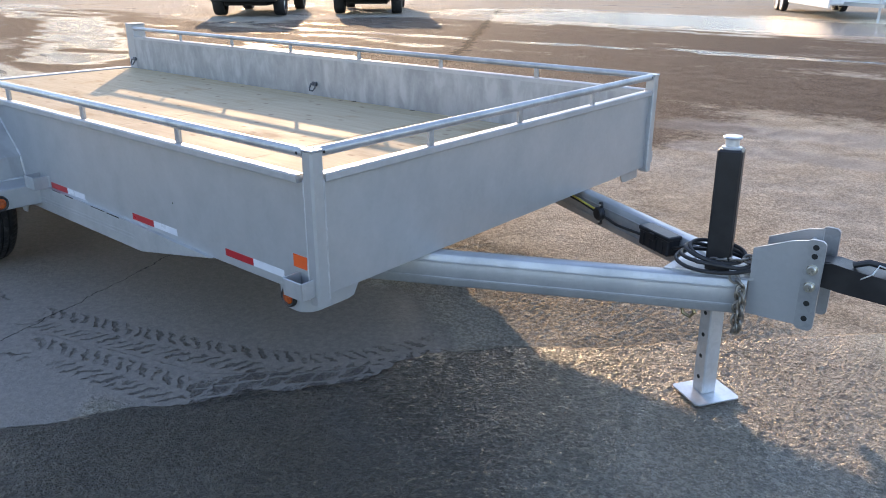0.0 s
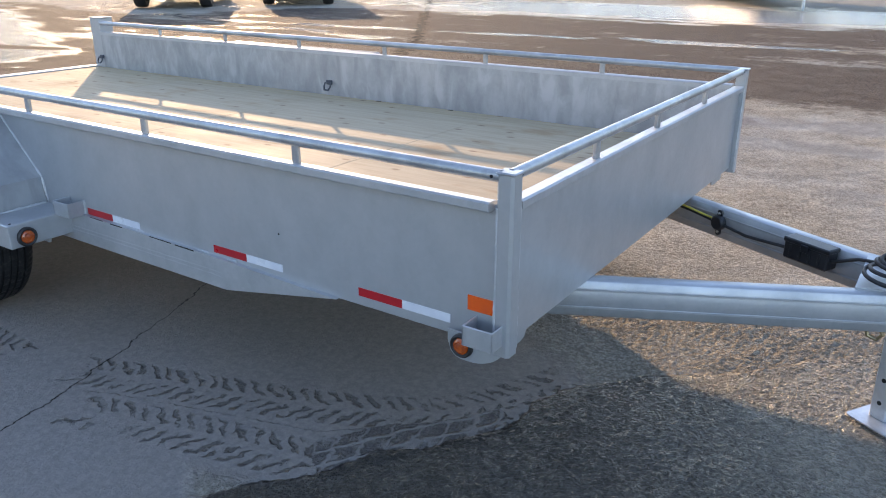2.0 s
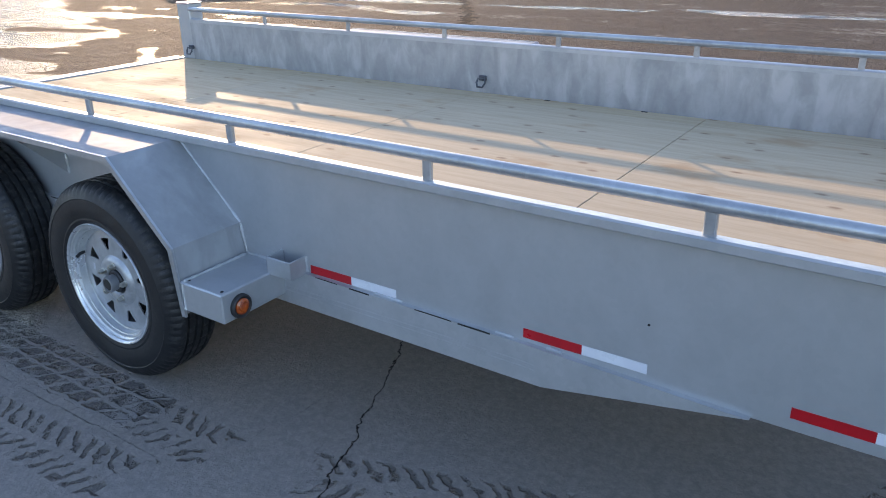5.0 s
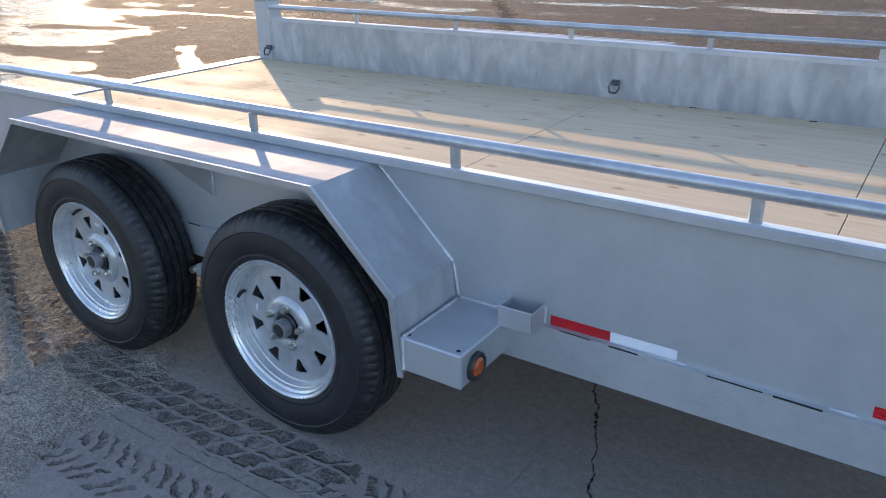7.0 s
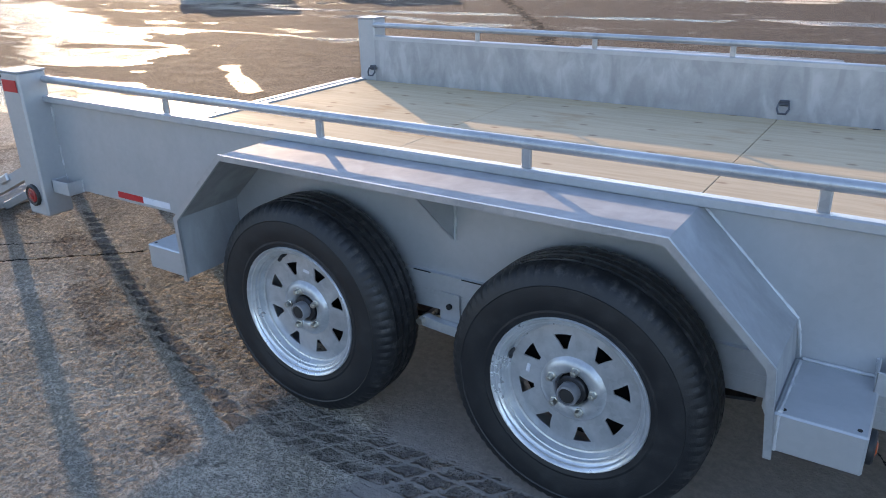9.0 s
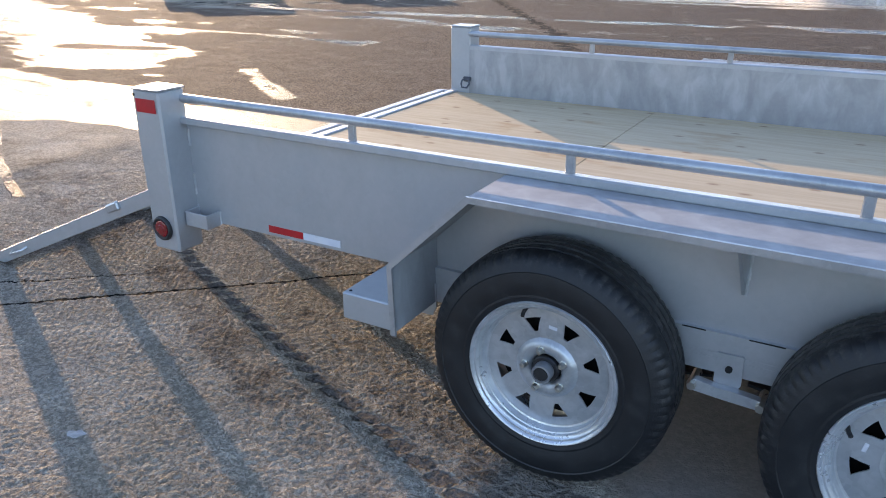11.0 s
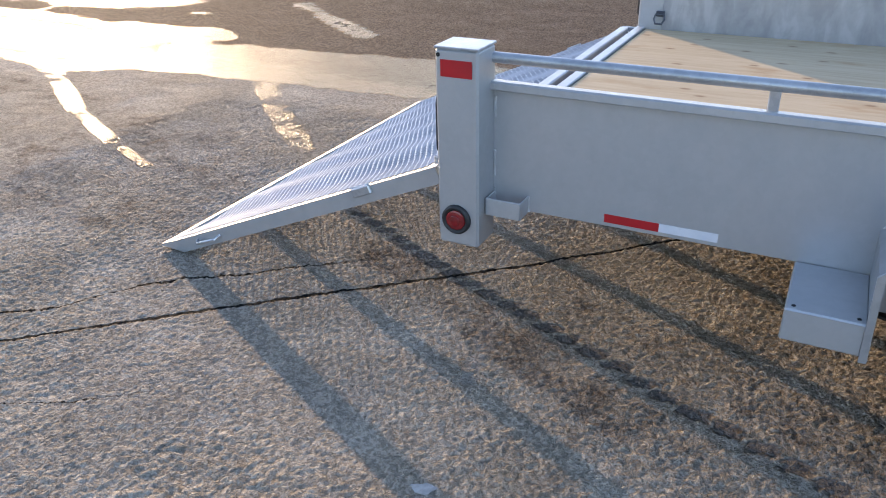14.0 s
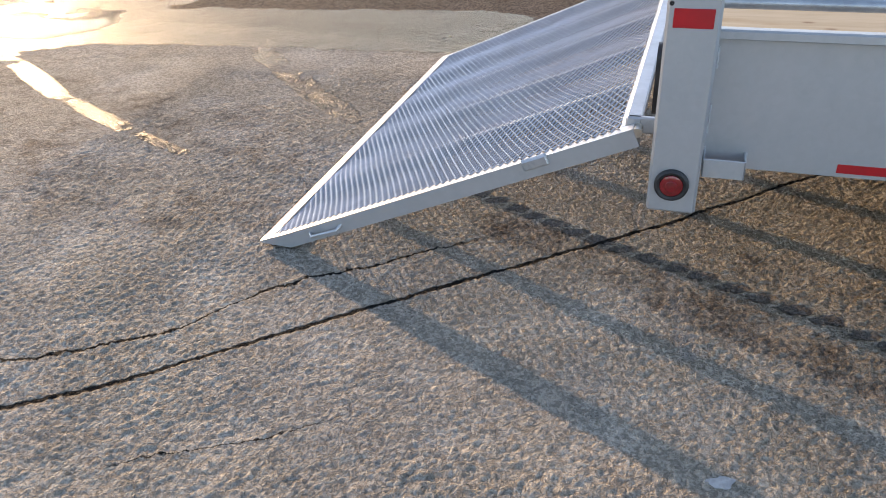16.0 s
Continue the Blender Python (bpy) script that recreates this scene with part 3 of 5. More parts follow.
def ground_sheet():
    X, Y = np.meshgrid(GX, GY, indexing="ij")
    nx, ny = X.shape
    # soaked: a film of water; flooded: standing water
    wet, flood = np.zeros_like(X), np.zeros_like(X)
    for x0, y0, x1, y1, w, k, f in WET_BANDS:
        d = segment(X, Y, x0, y0, x1, y1)[0]
        s = 1 - ease(d, w * 0.6, w * 1.3)
        wet, flood = np.maximum(wet, k * s), np.maximum(flood, f * (1 - ease(d, w * 0.35, w * 0.95)))
    sodden = 0.36 * ease((-X - 8.5) * ease(Y, 1.2, 2.4), 0.0, 2.5)
    wet, flood = np.maximum(wet, sodden), np.maximum(flood, sodden)
    inside = np.minimum.reduce([X - np.interp(Y, [y for x, y in WET_EDGE], [x for x, y in WET_EDGE]), (2.4 - Y) * 0.5, (3.6 - X) * 0.25 + 0.1 * np.sin(1.7 * Y), (Y + 3.2) * 0.25 + 0.1 * np.sin(1.3 * X)])
    wet = np.maximum(wet, ease(inside, -0.04, 0.06) * (0.95 - 0.12 * ease(X, 1.0, 2.2)))
    for x0, y0, x1, y1, w, k in DRY_BANDS:
        s = 1 - ease(segment(X, Y, x0, y0, x1, y1)[0], w * 0.6, w * 1.3)
        wet, flood = wet * (1 - k * s), flood * (1 - k * s)
    mud = np.zeros_like(X)
    for x0, y0, x1, y1, w, k in MUD_BANDS:
        mud = np.maximum(mud, k * (1 - ease(segment(X, Y, x0, y0, x1, y1)[0], w * 0.6, w * 1.3)))
    # rounded chippings with creases between them, worn in places, drowned in silt and water
    close = ease(X, -7.9, -7.5) * (1 - ease(X, 1.8, 2.1)) * ease(Y, -1.5, -1.25) * (1 - ease(Y, 1.7, 2.0)) * (1 - ease(X, -3.6, -3.3) * (1 - ease(X, -1.4, -1.2)))
    chips = np.abs(hummocks(X, Y, 0.0155, 0.7)) + 0.65 * np.abs(hummocks(X, Y, 0.0105, 2.1)) + 0.10 * hummocks(X, Y, 0.06, 1.3)
    worn = 0.85 + 0.22 * hummocks(X, Y, 0.45, 0.2)
    tall = 0.0068 - 0.0010 * ease(inside, -0.1, 0.1)
    silt = np.clip(1 - 1.25 * mud * (1 - ease(inside, -0.08, 0.06)), 0, 1)
    Z = (chips - 0.5) * worn * tall * close * silt * (1 - 0.9 * flood)
    Z += 0.004 * np.sin(X * 1.7 + 0.6 * Y) * np.sin(Y * 1.3) * np.exp(-((X + 3) ** 2 + Y ** 2) / 60) - 0.005
    idx = np.arange(nx * ny, dtype=np.int32).reshape(nx, ny)
    faces = np.stack([idx[:-1, :-1], idx[1:, :-1], idx[1:, 1:], idx[:-1, 1:]], -1).reshape(-1)
    me = bpy.data.meshes.new("ground")
    me.vertices.add(nx * ny)
    me.vertices.foreach_set("co", np.stack([X, Y, Z], -1).astype(np.float32).reshape(-1))
    me.loops.add(len(faces))
    me.loops.foreach_set("vertex_index", faces)
    me.polygons.add(len(faces) // 4)
    me.polygons.foreach_set("loop_start", np.arange(0, len(faces), 4, dtype=np.int32))
    me.polygons.foreach_set("use_smooth", np.ones(len(faces) // 4, dtype=bool))
    me.update(calc_edges=True)
    dirt = np.zeros_like(X)
    for x0, y0, x1, y1, w, k in DIRT_BANDS:
        dirt = np.maximum(dirt, k * (1 - ease(segment(X, Y, x0, y0, x1, y1)[0], w * 0.6, w * 1.3)))
    pale = np.zeros_like(X)
    for x0, y0, x1, y1, w, k in PALE_BANDS:
        pale = np.maximum(pale, k * (1 - ease(segment(X, Y, x0, y0, x1, y1)[0], w * 0.4, w * 1.6)))
    seams = {"pale": pale}
    for n, (axis, pts) in enumerate(CRACKS):
        P, Q = (X, Y) if axis == "x" else (Y, X)
        ps, qs = [p for p, q in pts], [q for p, q in pts]
        slope = (qs[-1] - qs[0]) / (ps[-1] - ps[0])
        seams["crack_%d" % n] = np.clip((Q - np.interp(P, ps, qs)) / math.hypot(1, slope), -1, 1)
        seams["crack_on_%d" % n] = ease(P, ps[0], ps[0] + 0.3) * (1 - ease(P, ps[-1] - 0.3, ps[-1]))
    along, across, deep, best = np.zeros_like(X), np.ones_like(X), np.zeros_like(X), np.full_like(X, 9.0)
    for n, track in enumerate(TRACKS):
        run = 0.0
        for a, b in zip(track, track[1:]):
            d, t, off = segment(X, Y, *a[:2], *b[:2])
            hit = d < best
            best = np.where(hit, d, best)
            along = np.where(hit, run + t, along)
            across = np.where(hit, np.where(d > np.abs(off) + 0.02, 1.0, off), across)
            deep = np.where(hit, a[2], deep)
            run += math.hypot(b[0] - a[0], b[1] - a[1])
    for name, value in (("glare_cut", ease(-X, 5.0, 7.5)), ("sunlit_drying", ease(X + 0.5 * Y, 0.5, 1.3)), ("wet", wet), ("far", ease(np.maximum(Y - 3.0, -X - 9.0 + 0.4 * Y), 0.0, 3.5) * 1.7), ("flood", flood), ("mud", mud), ("dirt", dirt), ("print_along", along), ("print_across", across), ("print_deep", deep), *seams.items()):
        me.attributes.new(name, "FLOAT", "POINT").data.foreach_set("value", value.reshape(-1).astype(np.float32))
    me.materials.append(ASPHALT)
    ob = new("ground", me)
    return tagged(ob, "worn asphalt lot with wet patches, silt and cracks", "ground", kind="structure")


ground_sheet()


# ---- distance: a low uneven ring, unseen, added to dim sky reflections in the puddles ----
def sky_blocker_ring():
    n = 360
    inner, outer, crest = [], [], []
    bm = B()
    for k in range(n):
        a = k * math.tau / n
        h = 18 + 8 * noise.noise((math.cos(a) * 3.0, math.sin(a) * 3.0, 0.3)) + 3 * noise.noise((math.cos(a) * 14, math.sin(a) * 14, 2.0)) + 3 * noise.noise((math.cos(a) * 60, math.sin(a) * 60, 5.0))
        h = max(h, 5.0)
        inner.append(bm.verts.new((300 * math.cos(a), 300 * math.sin(a), -0.5)))
        crest.append(bm.verts.new((330 * math.cos(a), 330 * math.sin(a), h)))
        outer.append(bm.verts.new((370 * math.cos(a), 370 * math.sin(a), -0.5)))
    for k in range(n):
        j = (k + 1) % n
        bm.faces.new((inner[k], inner[j], crest[j], crest[k]))
        bm.faces.new((crest[k], crest[j], outer[j], outer[k]))
    ob = part("backdrop", bm, SKY_BLOCKER, None)
    return tagged(ob, "unseen dark ring added to block low sky from puddle reflections", "backdrop", kind="structure")


sky_blocker_ring()

# ---- the trailer ----
LEN, WID, DECK, TOP = 4.94, 2.14, 0.575, 0.846
MID = WID / 2
trailer = tagged(new("trailer"), "galvanised tandem-axle car trailer with plywood deck and lowered ramp", "trailer")


def side_wall(y, out):
    """A side: sheet, folded lip, sill beam under it. out is -1 on the near side and 1 on the far side."""
    sheet = GALV if out < 0 else GALV_FAR
    p = part("side_panel", box(B(), -4.82, 0.030, y - out * 0.010 - 0.004, y - out * 0.010 + 0.004, 0.462, 0.835, 0.001), sheet, trailer)
    bm = B()
    lip = [(y - out * 0.016, 0.822), (y + out * 0.020, 0.822), (y + out * 0.024, 0.825), (y + out * 0.024, 0.843), (y + out * 0.018, 0.847), (y - out * 0.010, TOP), (y - out * 0.016, 0.842)]
    prism(bm, lip, -4.815, 0.005, "x")
    part("top_lip", bm, GALV_BEAM, p)
    # sill: rolled channel with two ribs, tapered to the front
    bm = B()
    yo, yi = y + out * 0.010, y - out * 0.045
    # the unseen far sill is cut short to let sunlight onto the front ground
    x_top, x_low = (-0.50, -0.975) if out < 0 else (-1.34, -1.43)
    prism(bm, [(x_top, 0.4655), (x_low, 0.377), (-3.80, 0.377), (-3.80, 0.4905), (-1.75, 0.4905), (-1.05, 0.4815)], min(yo, yi), max(yo, yi), "y")
    sill = part("sill_beam", bm, GALV_BEAM, trailer)
    for z in (0.418, 0.432):
        bm = B()
        cut = y + out * 0.0114
        prism(bm, [(x_low - 0.02, z), (x_low - 0.06, z - 0.002), (-3.2, z - 0.002), (-3.2, z + 0.002), (x_low - 0.06, z + 0.002)], min(cut, yo), max(cut, yo), "y")
        part("rib", bm, GALV_BEAM, sill)
    # the joint above the sill gapes in places and is tacked with weld in others
    for xa, xb, gap in ((-1.70, -1.62, 0.0016), (-1.575, -1.505, 0.0032), (-1.35, -1.235, 0.0022), (-1.215, -1.12, 0.0036), (-3.05, -2.99, 0.003), (-2.885, -2.80, 0.003)):
        top = [0.4905 - max(0.0, x + 1.75) * 0.01286 for x in (xa, xb)]
        bm = B()
        prism(bm, [(xa, top[0] - gap), (xb, top[1] - gap), (xb, top[1] + 0.0006), ((xa + xb) / 2, sum(top) / 2 + 0.001), (xa, top[0] + 0.0004)], *sorted((yo, yo + out * 0.0012)), "y")
        part("open_joint", bm, DARKHOLE, sill, smooth=0)
    for xa, xb in ((-1.49, -1.40), (-1.11, -1.06), (-0.97, -0.93)):
        bm = B()
        tube(bm, [(xa + (xb - xa) * k / 12, y - out * 0.002, 0.4925 - max(0.0, xa + (xb - xa) * k / 12 + 1.75) * 0.0133) for k in range(13)], 0.0035, 6, wobble=0.4)
        part("weld_bead", bm, WELD, sill)
    bm = B()
    rings = lathe(bm, [(0.0032, 0.0), (0.0032, 0.0008)], 10)
    disc_cap(bm, rings[-1])
    part("drill_hole", bm, DARKHOLE, p, m=pose(-0.732, y - out * 0.0058, 0.613, 0, 0, 180 if out < 0 else 0))
    return p


near_side = side_wall(0.0, -1)
far_side = side_wall(WID, 1)

# front wall
front = part("front_panel", box(B(), 0.034, 0.042, 0.03, WID - 0.03, 0.468, 0.835, 0.001), GALV, trailer)
bm = B()
prism(bm, [(0.022, 0.822), (0.057, 0.822), (0.061, 0.825), (0.061, 0.843), (0.055, 0.847), (0.022, TOP)], 0.04, WID - 0.04, "y")
part("top_lip", bm, GALV_BEAM, front)
box(bm := B(), -0.02, 0.032, 0.02, WID - 0.02, 0.474, 0.52, 0.004)
part("front_crossbeam", bm, GALV_BEAM, trailer)


# corner posts of folded angle, front
def front_post(y, out):
    bm = B()
    o = out
    ang = [(0.019, y - o * 0.028), (0.019, y + o * 0.008), (0.024, y + o * 0.012), (0.056, y + o * 0.013), (0.064, y + o * 0.007), (0.065, y - o * 0.026), (0.061, y - o * 0.031), (0.023, y - o * 0.031)]
    prism(bm, ang, 0.448, 0.916, "z")
    post = part("corner_post", bm, GALV, trailer, smooth=25)
    bm = B()
    tube(bm, [(0.020, y + o * 0.008, 0.462 + 0.37 * k / 40) for k in range(41)], 0.0045, 6, wobble=0.3)
    part("weld_bead", bm, WELD, post)
    bm = B()
    tube(bm, [(0.060, y - o * 0.031, 0.462 + 0.37 * k / 40) for k in range(41)], 0.004, 6, wobble=0.3)
    part("weld_bead", bm, WELD, post)
    part("post_cap", box(B(), 0.016, 0.068, min(y - o * 0.033, y + o * 0.015), max(y - o * 0.033, y + o * 0.015), 0.914, 0.922, 0.003), GALV_RAIL, post)
    return post


for y, out in ((0.0, -1), (WID, 1)):
    front_post(y, out)


# rear posts: tall box section, with reflector, marker and tail lamp
def rear_post(y, out):
    bm = B()
    y0, y1 = sorted((y + out * 0.104, y - out * 0.012))
    box(bm, -4.945, -4.815, y0, y1, 0.362, 0.945, 0.007)
    post = part("rear_post", bm, GALV, trailer)
    part("top_plate", box(B(), -4.947, -4.813, y0 - 0.002, y1 + 0.002, 0.944, 0.951, 0.002), GALV_RAIL, post)
    face = y + out * 0.1045
    fa, fb = sorted((face, face + out * 0.003))
    part("reflector", box(B(), -4.927, -4.832, fa, fb, 0.870, 0.917, 0.001), RED_TAPE, post, "red rectangular reflector")
    lamp = marker("marker_lamp", (-4.884, face, 0.448), "y", out, 0.046, REDLENS, post, "round red marker lamp in a black grommet")
    bm = B()
    prism(bm, rounded((y0 + y1) / 2, 0.72, 0.075, 0.19, 0.036), -4.957, -4.944, "x")
    tail = part("tail_lamp", bm, BLACK, post, "oval tail lamp in a black rubber ring")
    bolt = B()
    lathe(bolt, [(0.006, 0), (0.006, 0.002), (0.0005, 0.002)], 10)
    part("drill_hole", bolt, DARKHOLE, post, m=pose(-4.934, face + (0.001 if out < 0 else -0.001), 0.928, 0, 0, 0 if out > 0 else 180))
    return post


def marker(name, c, axis, out, r, lens, parent, label):
    """A round lamp: rubber grommet ring and domed lens."""
    turn = {"y": 180 if out < 0 else 0, "x": -90}[axis]
    bm = B()
    lathe(bm, [(r * 0.66, -0.002), (r * 0.70, 0.010), (r * 0.86, 0.013), (r * 0.98, 0.009), (r, 0.0)], 32)
    ob = part(name, bm, RUBBER, parent, label, m=pose(*c, 0, 0, turn))
    bm = B()
    rings = lathe(bm, [(r * 0.69, 0.002), (r * 0.66, 0.011), (r * 0.45, 0.015), (r * 0.36, 0.0145), (r * 0.33, 0.0165), (r * 0.05, 0.019)], 32)
    disc_cap(bm, rings[-1])
    lens_ob = part("lens", bm, lens, ob)
    return ob


for y, out in ((0.0, -1), (WID, 1)):
    rear_post(y, out)


# stake pockets: open-topped folded brackets
def pocket(x0, x1, y, out, z0, z1, parent):
    bm = B()
    t = 0.005
    a, b = sorted((y - out * 0.005, y + out * 0.062))
    lo, hi = sorted((y + out * 0.062, y + out * (0.062 - t)))
    box(bm, x0, x1, lo, hi, z0, z1, 0.002)
    box(bm, x0, x0 + t, a, b, z0, z1, 0.0015)
    box(bm, x1 - t, x1, a, b, z0, z1, 0.0015)
    return part("stake_pocket", bm, GALV_BEAM, parent)


for y, out in ((0.0, -1), (WID, 1)):
    for x0, x1, z0, z1 in ((-1.842, -1.746, 0.486, 0.542), (-0.042, 0.046, 0.478, 0.534), (-4.812, -4.702, 0.458, 0.512)):
        pocket(x0, x1, y, out, z0, z1, trailer)


# welds where the sides meet the rear posts and pockets, and drilled rail ends
for y, out in ((0.0, -1), (WID, 1)):
    for x, z0, z1 in ((-4.811, 0.74, 0.80), (-4.811, 0.56, 0.64), (-4.811, 0.475, 0.52), (-4.702, 0.462, 0.510), (-1.842, 0.49, 0.54), (-1.746, 0.49, 0.54), (-0.042, 0.482, 0.53)):
        bm = B()
        n = int((z1 - z0) / 0.006)
        tube(bm, [(x + random.uniform(-0.001, 0.001), y - out * 0.004, z0 + (z1 - z0) * k / n) for k in range(n + 1)], 0.0042, 6, wobble=0.35)
        part("weld_bead", bm, WELD, trailer)
    bm = B()
    rings = lathe(bm, [(0.0045, 0.0), (0.0045, 0.0008)], 10)
    disc_cap(bm, rings[-1])
    part("drill_hole", bm, DARKHOLE, trailer, m=pose(0.006, y + out * 0.0156, 0.909, 0, 0, 180 if out < 0 else 0))
    bm = B()
    rings = lathe(bm, [(0.0045, 0.0), (0.0045, 0.0008)], 10)
    disc_cap(bm, rings[-1])
    part("drill_hole", bm, DARKHOLE, trailer, m=pose(0.0558, y - out * 0.043, 0.909, 0, 0, -90))

# wrap-round skirt plates under the front corners, with amber markers
def corner_skirt(y, out):
    """A plate bent round the corner in a wide curve, with rounded lower ends."""
    plan = [(-0.112 + 0.0095 * k, y + out * 0.018) for k in range(8)]
    for k in range(9):
        a = radians(90 * k / 8)
        plan.append((-0.042 + 0.052 * math.sin(a), y - out * 0.034 + out * 0.052 * math.cos(a)))
    plan += [(0.010, y - out * (0.034 + 0.0235 * k)) for k in range(1, 8)]
    run = [0.0]
    for p, q in zip(plan, plan[1:]):
        run.append(run[-1] + math.hypot(q[0] - p[0], q[1] - p[1]))
    bm, rows = B(), []
    for i, (p, s) in enumerate(zip(plan, run)):
        a, b = plan[max(i - 1, 0)], plan[min(i + 1, len(plan) - 1)]
        ln = math.hypot(b[0] - a[0], b[1] - a[1])
        n = ((b[1] - a[1]) / ln * out * 0.005, -(b[0] - a[0]) / ln * out * 0.005)
        end = min(s, run[-1] - s)
        low = 0.410 + 0.045 - math.sqrt(max(0.0, 0.045 ** 2 - max(0.0, 0.045 - end) ** 2))
        rows.append([bm.verts.new(c) for c in ((*p, 0.486), (*p, low), (p[0] + n[0], p[1] + n[1], low), (p[0] + n[0], p[1] + n[1], 0.486))])
    for r, q in zip(rows, rows[1:]):
        for k in range(4):
            bm.faces.new((r[k], q[k], q[(k + 1) % 4], r[(k + 1) % 4]))
    bm.faces.new(rows[0]), bm.faces.new(rows[-1][::-1])
    ob = part("corner_skirt", bm, GALV, trailer)
    marker("marker_lamp", (-0.066, y + out * 0.019, 0.452), "y", out, 0.033, AMBER, ob, "round amber marker lamp in a black grommet")


for y, out in ((0.0, -1), (WID, 1)):
    corner_skirt(y, out)

# hand rails
RZ, RR = 0.909, 0.0155


def rail(p0, p1, feet, name="hand_rail"):
    bm = B()
    tube(bm, [p0, p1], RR, 16)
    ob = part(name, bm, GALV_RAIL, trailer)
    for x, y in feet:
        part("rail_foot", box(B(), x - 0.013, x + 0.013, y - 0.007, y + 0.007, 0.842, RZ - 0.006, 0.003), GALV_RAIL, ob)
    return ob


FEET = [-0.63, -1.305, -2.0, -2.692, -3.385, -4.09]
rail((-4.83, 0.0, RZ), (0.025, 0.0, RZ), [(x, 0.0) for x in FEET])
rail((-4.83, WID, RZ), (0.025, WID, RZ), [(x, WID) for x in FEET])
front_rail = rail((0.04, 0.02, RZ), (0.04, WID - 0.02, RZ), [])
for y in (0.515, 1.025, 1.57):
    part("rail_foot", box(B(), 0.033, 0.047, y - 0.013, y + 0.013, 0.842, RZ - 0.006, 0.003), GALV_RAIL, front_rail)

# conspicuity strips and the orange reflector
for x in (-0.428, -1.035, -1.731, -4.474):
    for y, s in ((0.0055, -1), (WID - 0.0055, 1)):
        z = 0.503 if x > -2 else 0.486
        a, b = sorted((y, y + s * 0.0012))
        red = part("reflective_strip", box(B(), x, x + 0.153, a, b, z - 0.012, z + 0.013), RED_TAPE, trailer, "red half of a reflective strip", 0)
        part("white_half", box(B(), x + 0.153, x + 0.309, a, b, z - 0.012, z + 0.013), WHITE_TAPE, red, "white half of a reflective strip", 0)
for y, s in ((0.0055, -1), (WID - 0.0055, 1)):
    a, b = sorted((y, y + s * 0.002))
    part("orange_reflector", box(B(), -0.066, 0.012, a, b, 0.545, 0.586), ORANGE_TAPE, trailer, "orange rectangular reflector", 0)

# deck: plywood sheets across, with open joints
deck = part("deck_frame", box(B(), -4.90, 0.0, 0.05, WID - 0.05, 0.520, 0.552), GALV_BEAM, trailer)
SEAMS = [0.02, -1.22, -2.45, -3.72, -4.90]
for xa, xb in zip(SEAMS, SEAMS[1:]):
    box(bm := B(), xb + 0.0012, xa - 0.0012, 0.016, 1.985, 0.553, DECK, 0.002)
    part("plywood_sheet", bm, PLY, deck, "pale spruce plywood sheet, lightly stained")
    box(bm := B(), xb + 0.0012, xa - 0.0012, 1.990, WID - 0.016, 0.553, DECK - 0.001, 0.002)
    part("plywood_strip", bm, PLY, deck)
for x in (-2.037, -1.515):
    part("notch", box(B(), x - 0.016, x + 0.016, WID - 0.034, WID - 0.020, DECK - 0.003, DECK + 0.0004), DARKHOLE, deck)
for x in (-0.62, -1.22, -1.84, -2.45, -3.08, -3.72, -4.32):
    part("cross_member", box(B(), x - 0.025, x + 0.025, 0.05, WID - 0.05, 0.44, 0.519, 0.003), GALV_BEAM, trailer)
part("rear_crossbeam", box(B(), -4.95, -4.905, 0.0, WID, 0.42, 0.582, 0.004), GALV_BEAM, trailer)
part("rear_hinge_bar", box(B(), -5.03, -4.985, 0.03, WID - 0.03, 0.535, 0.578, 0.005), GALV_BEAM, trailer)


# lashing rings on the far wall
def lashing(x, y, out):
    bm = B()
    a, b = sorted((y, y - out * 0.016))
    box(bm, x - 0.022, x + 0.022, a, b, 0.640, 0.668, 0.004)
    lug = part("lashing_bracket", bm, FORGED, trailer)
    bm = B()
    yy = y - out * 0.022
    tube(bm, [(x - 0.022, yy, 0.652), (x - 0.026, yy - out * 0.008, 0.630), (x - 0.016, yy - out * 0.018, 0.610), (x + 0.016, yy - out * 0.018, 0.610), (x + 0.026, yy - out * 0.008, 0.630), (x + 0.022, yy, 0.652)], 0.0055, 8, True)
    part("lashing_ring", bm, FORGED, lug)


for x in (-2.43, -4.83):
    lashing(x, WID - 0.015, 1)


# fenders: bent plate over the wheels, steps fore and aft
FEN = [(-1.995, 0.392), (-2.012, 0.592), (-2.248, 0.822), (-3.560, 0.822), (-3.805, 0.586), (-3.798, 0.378)]


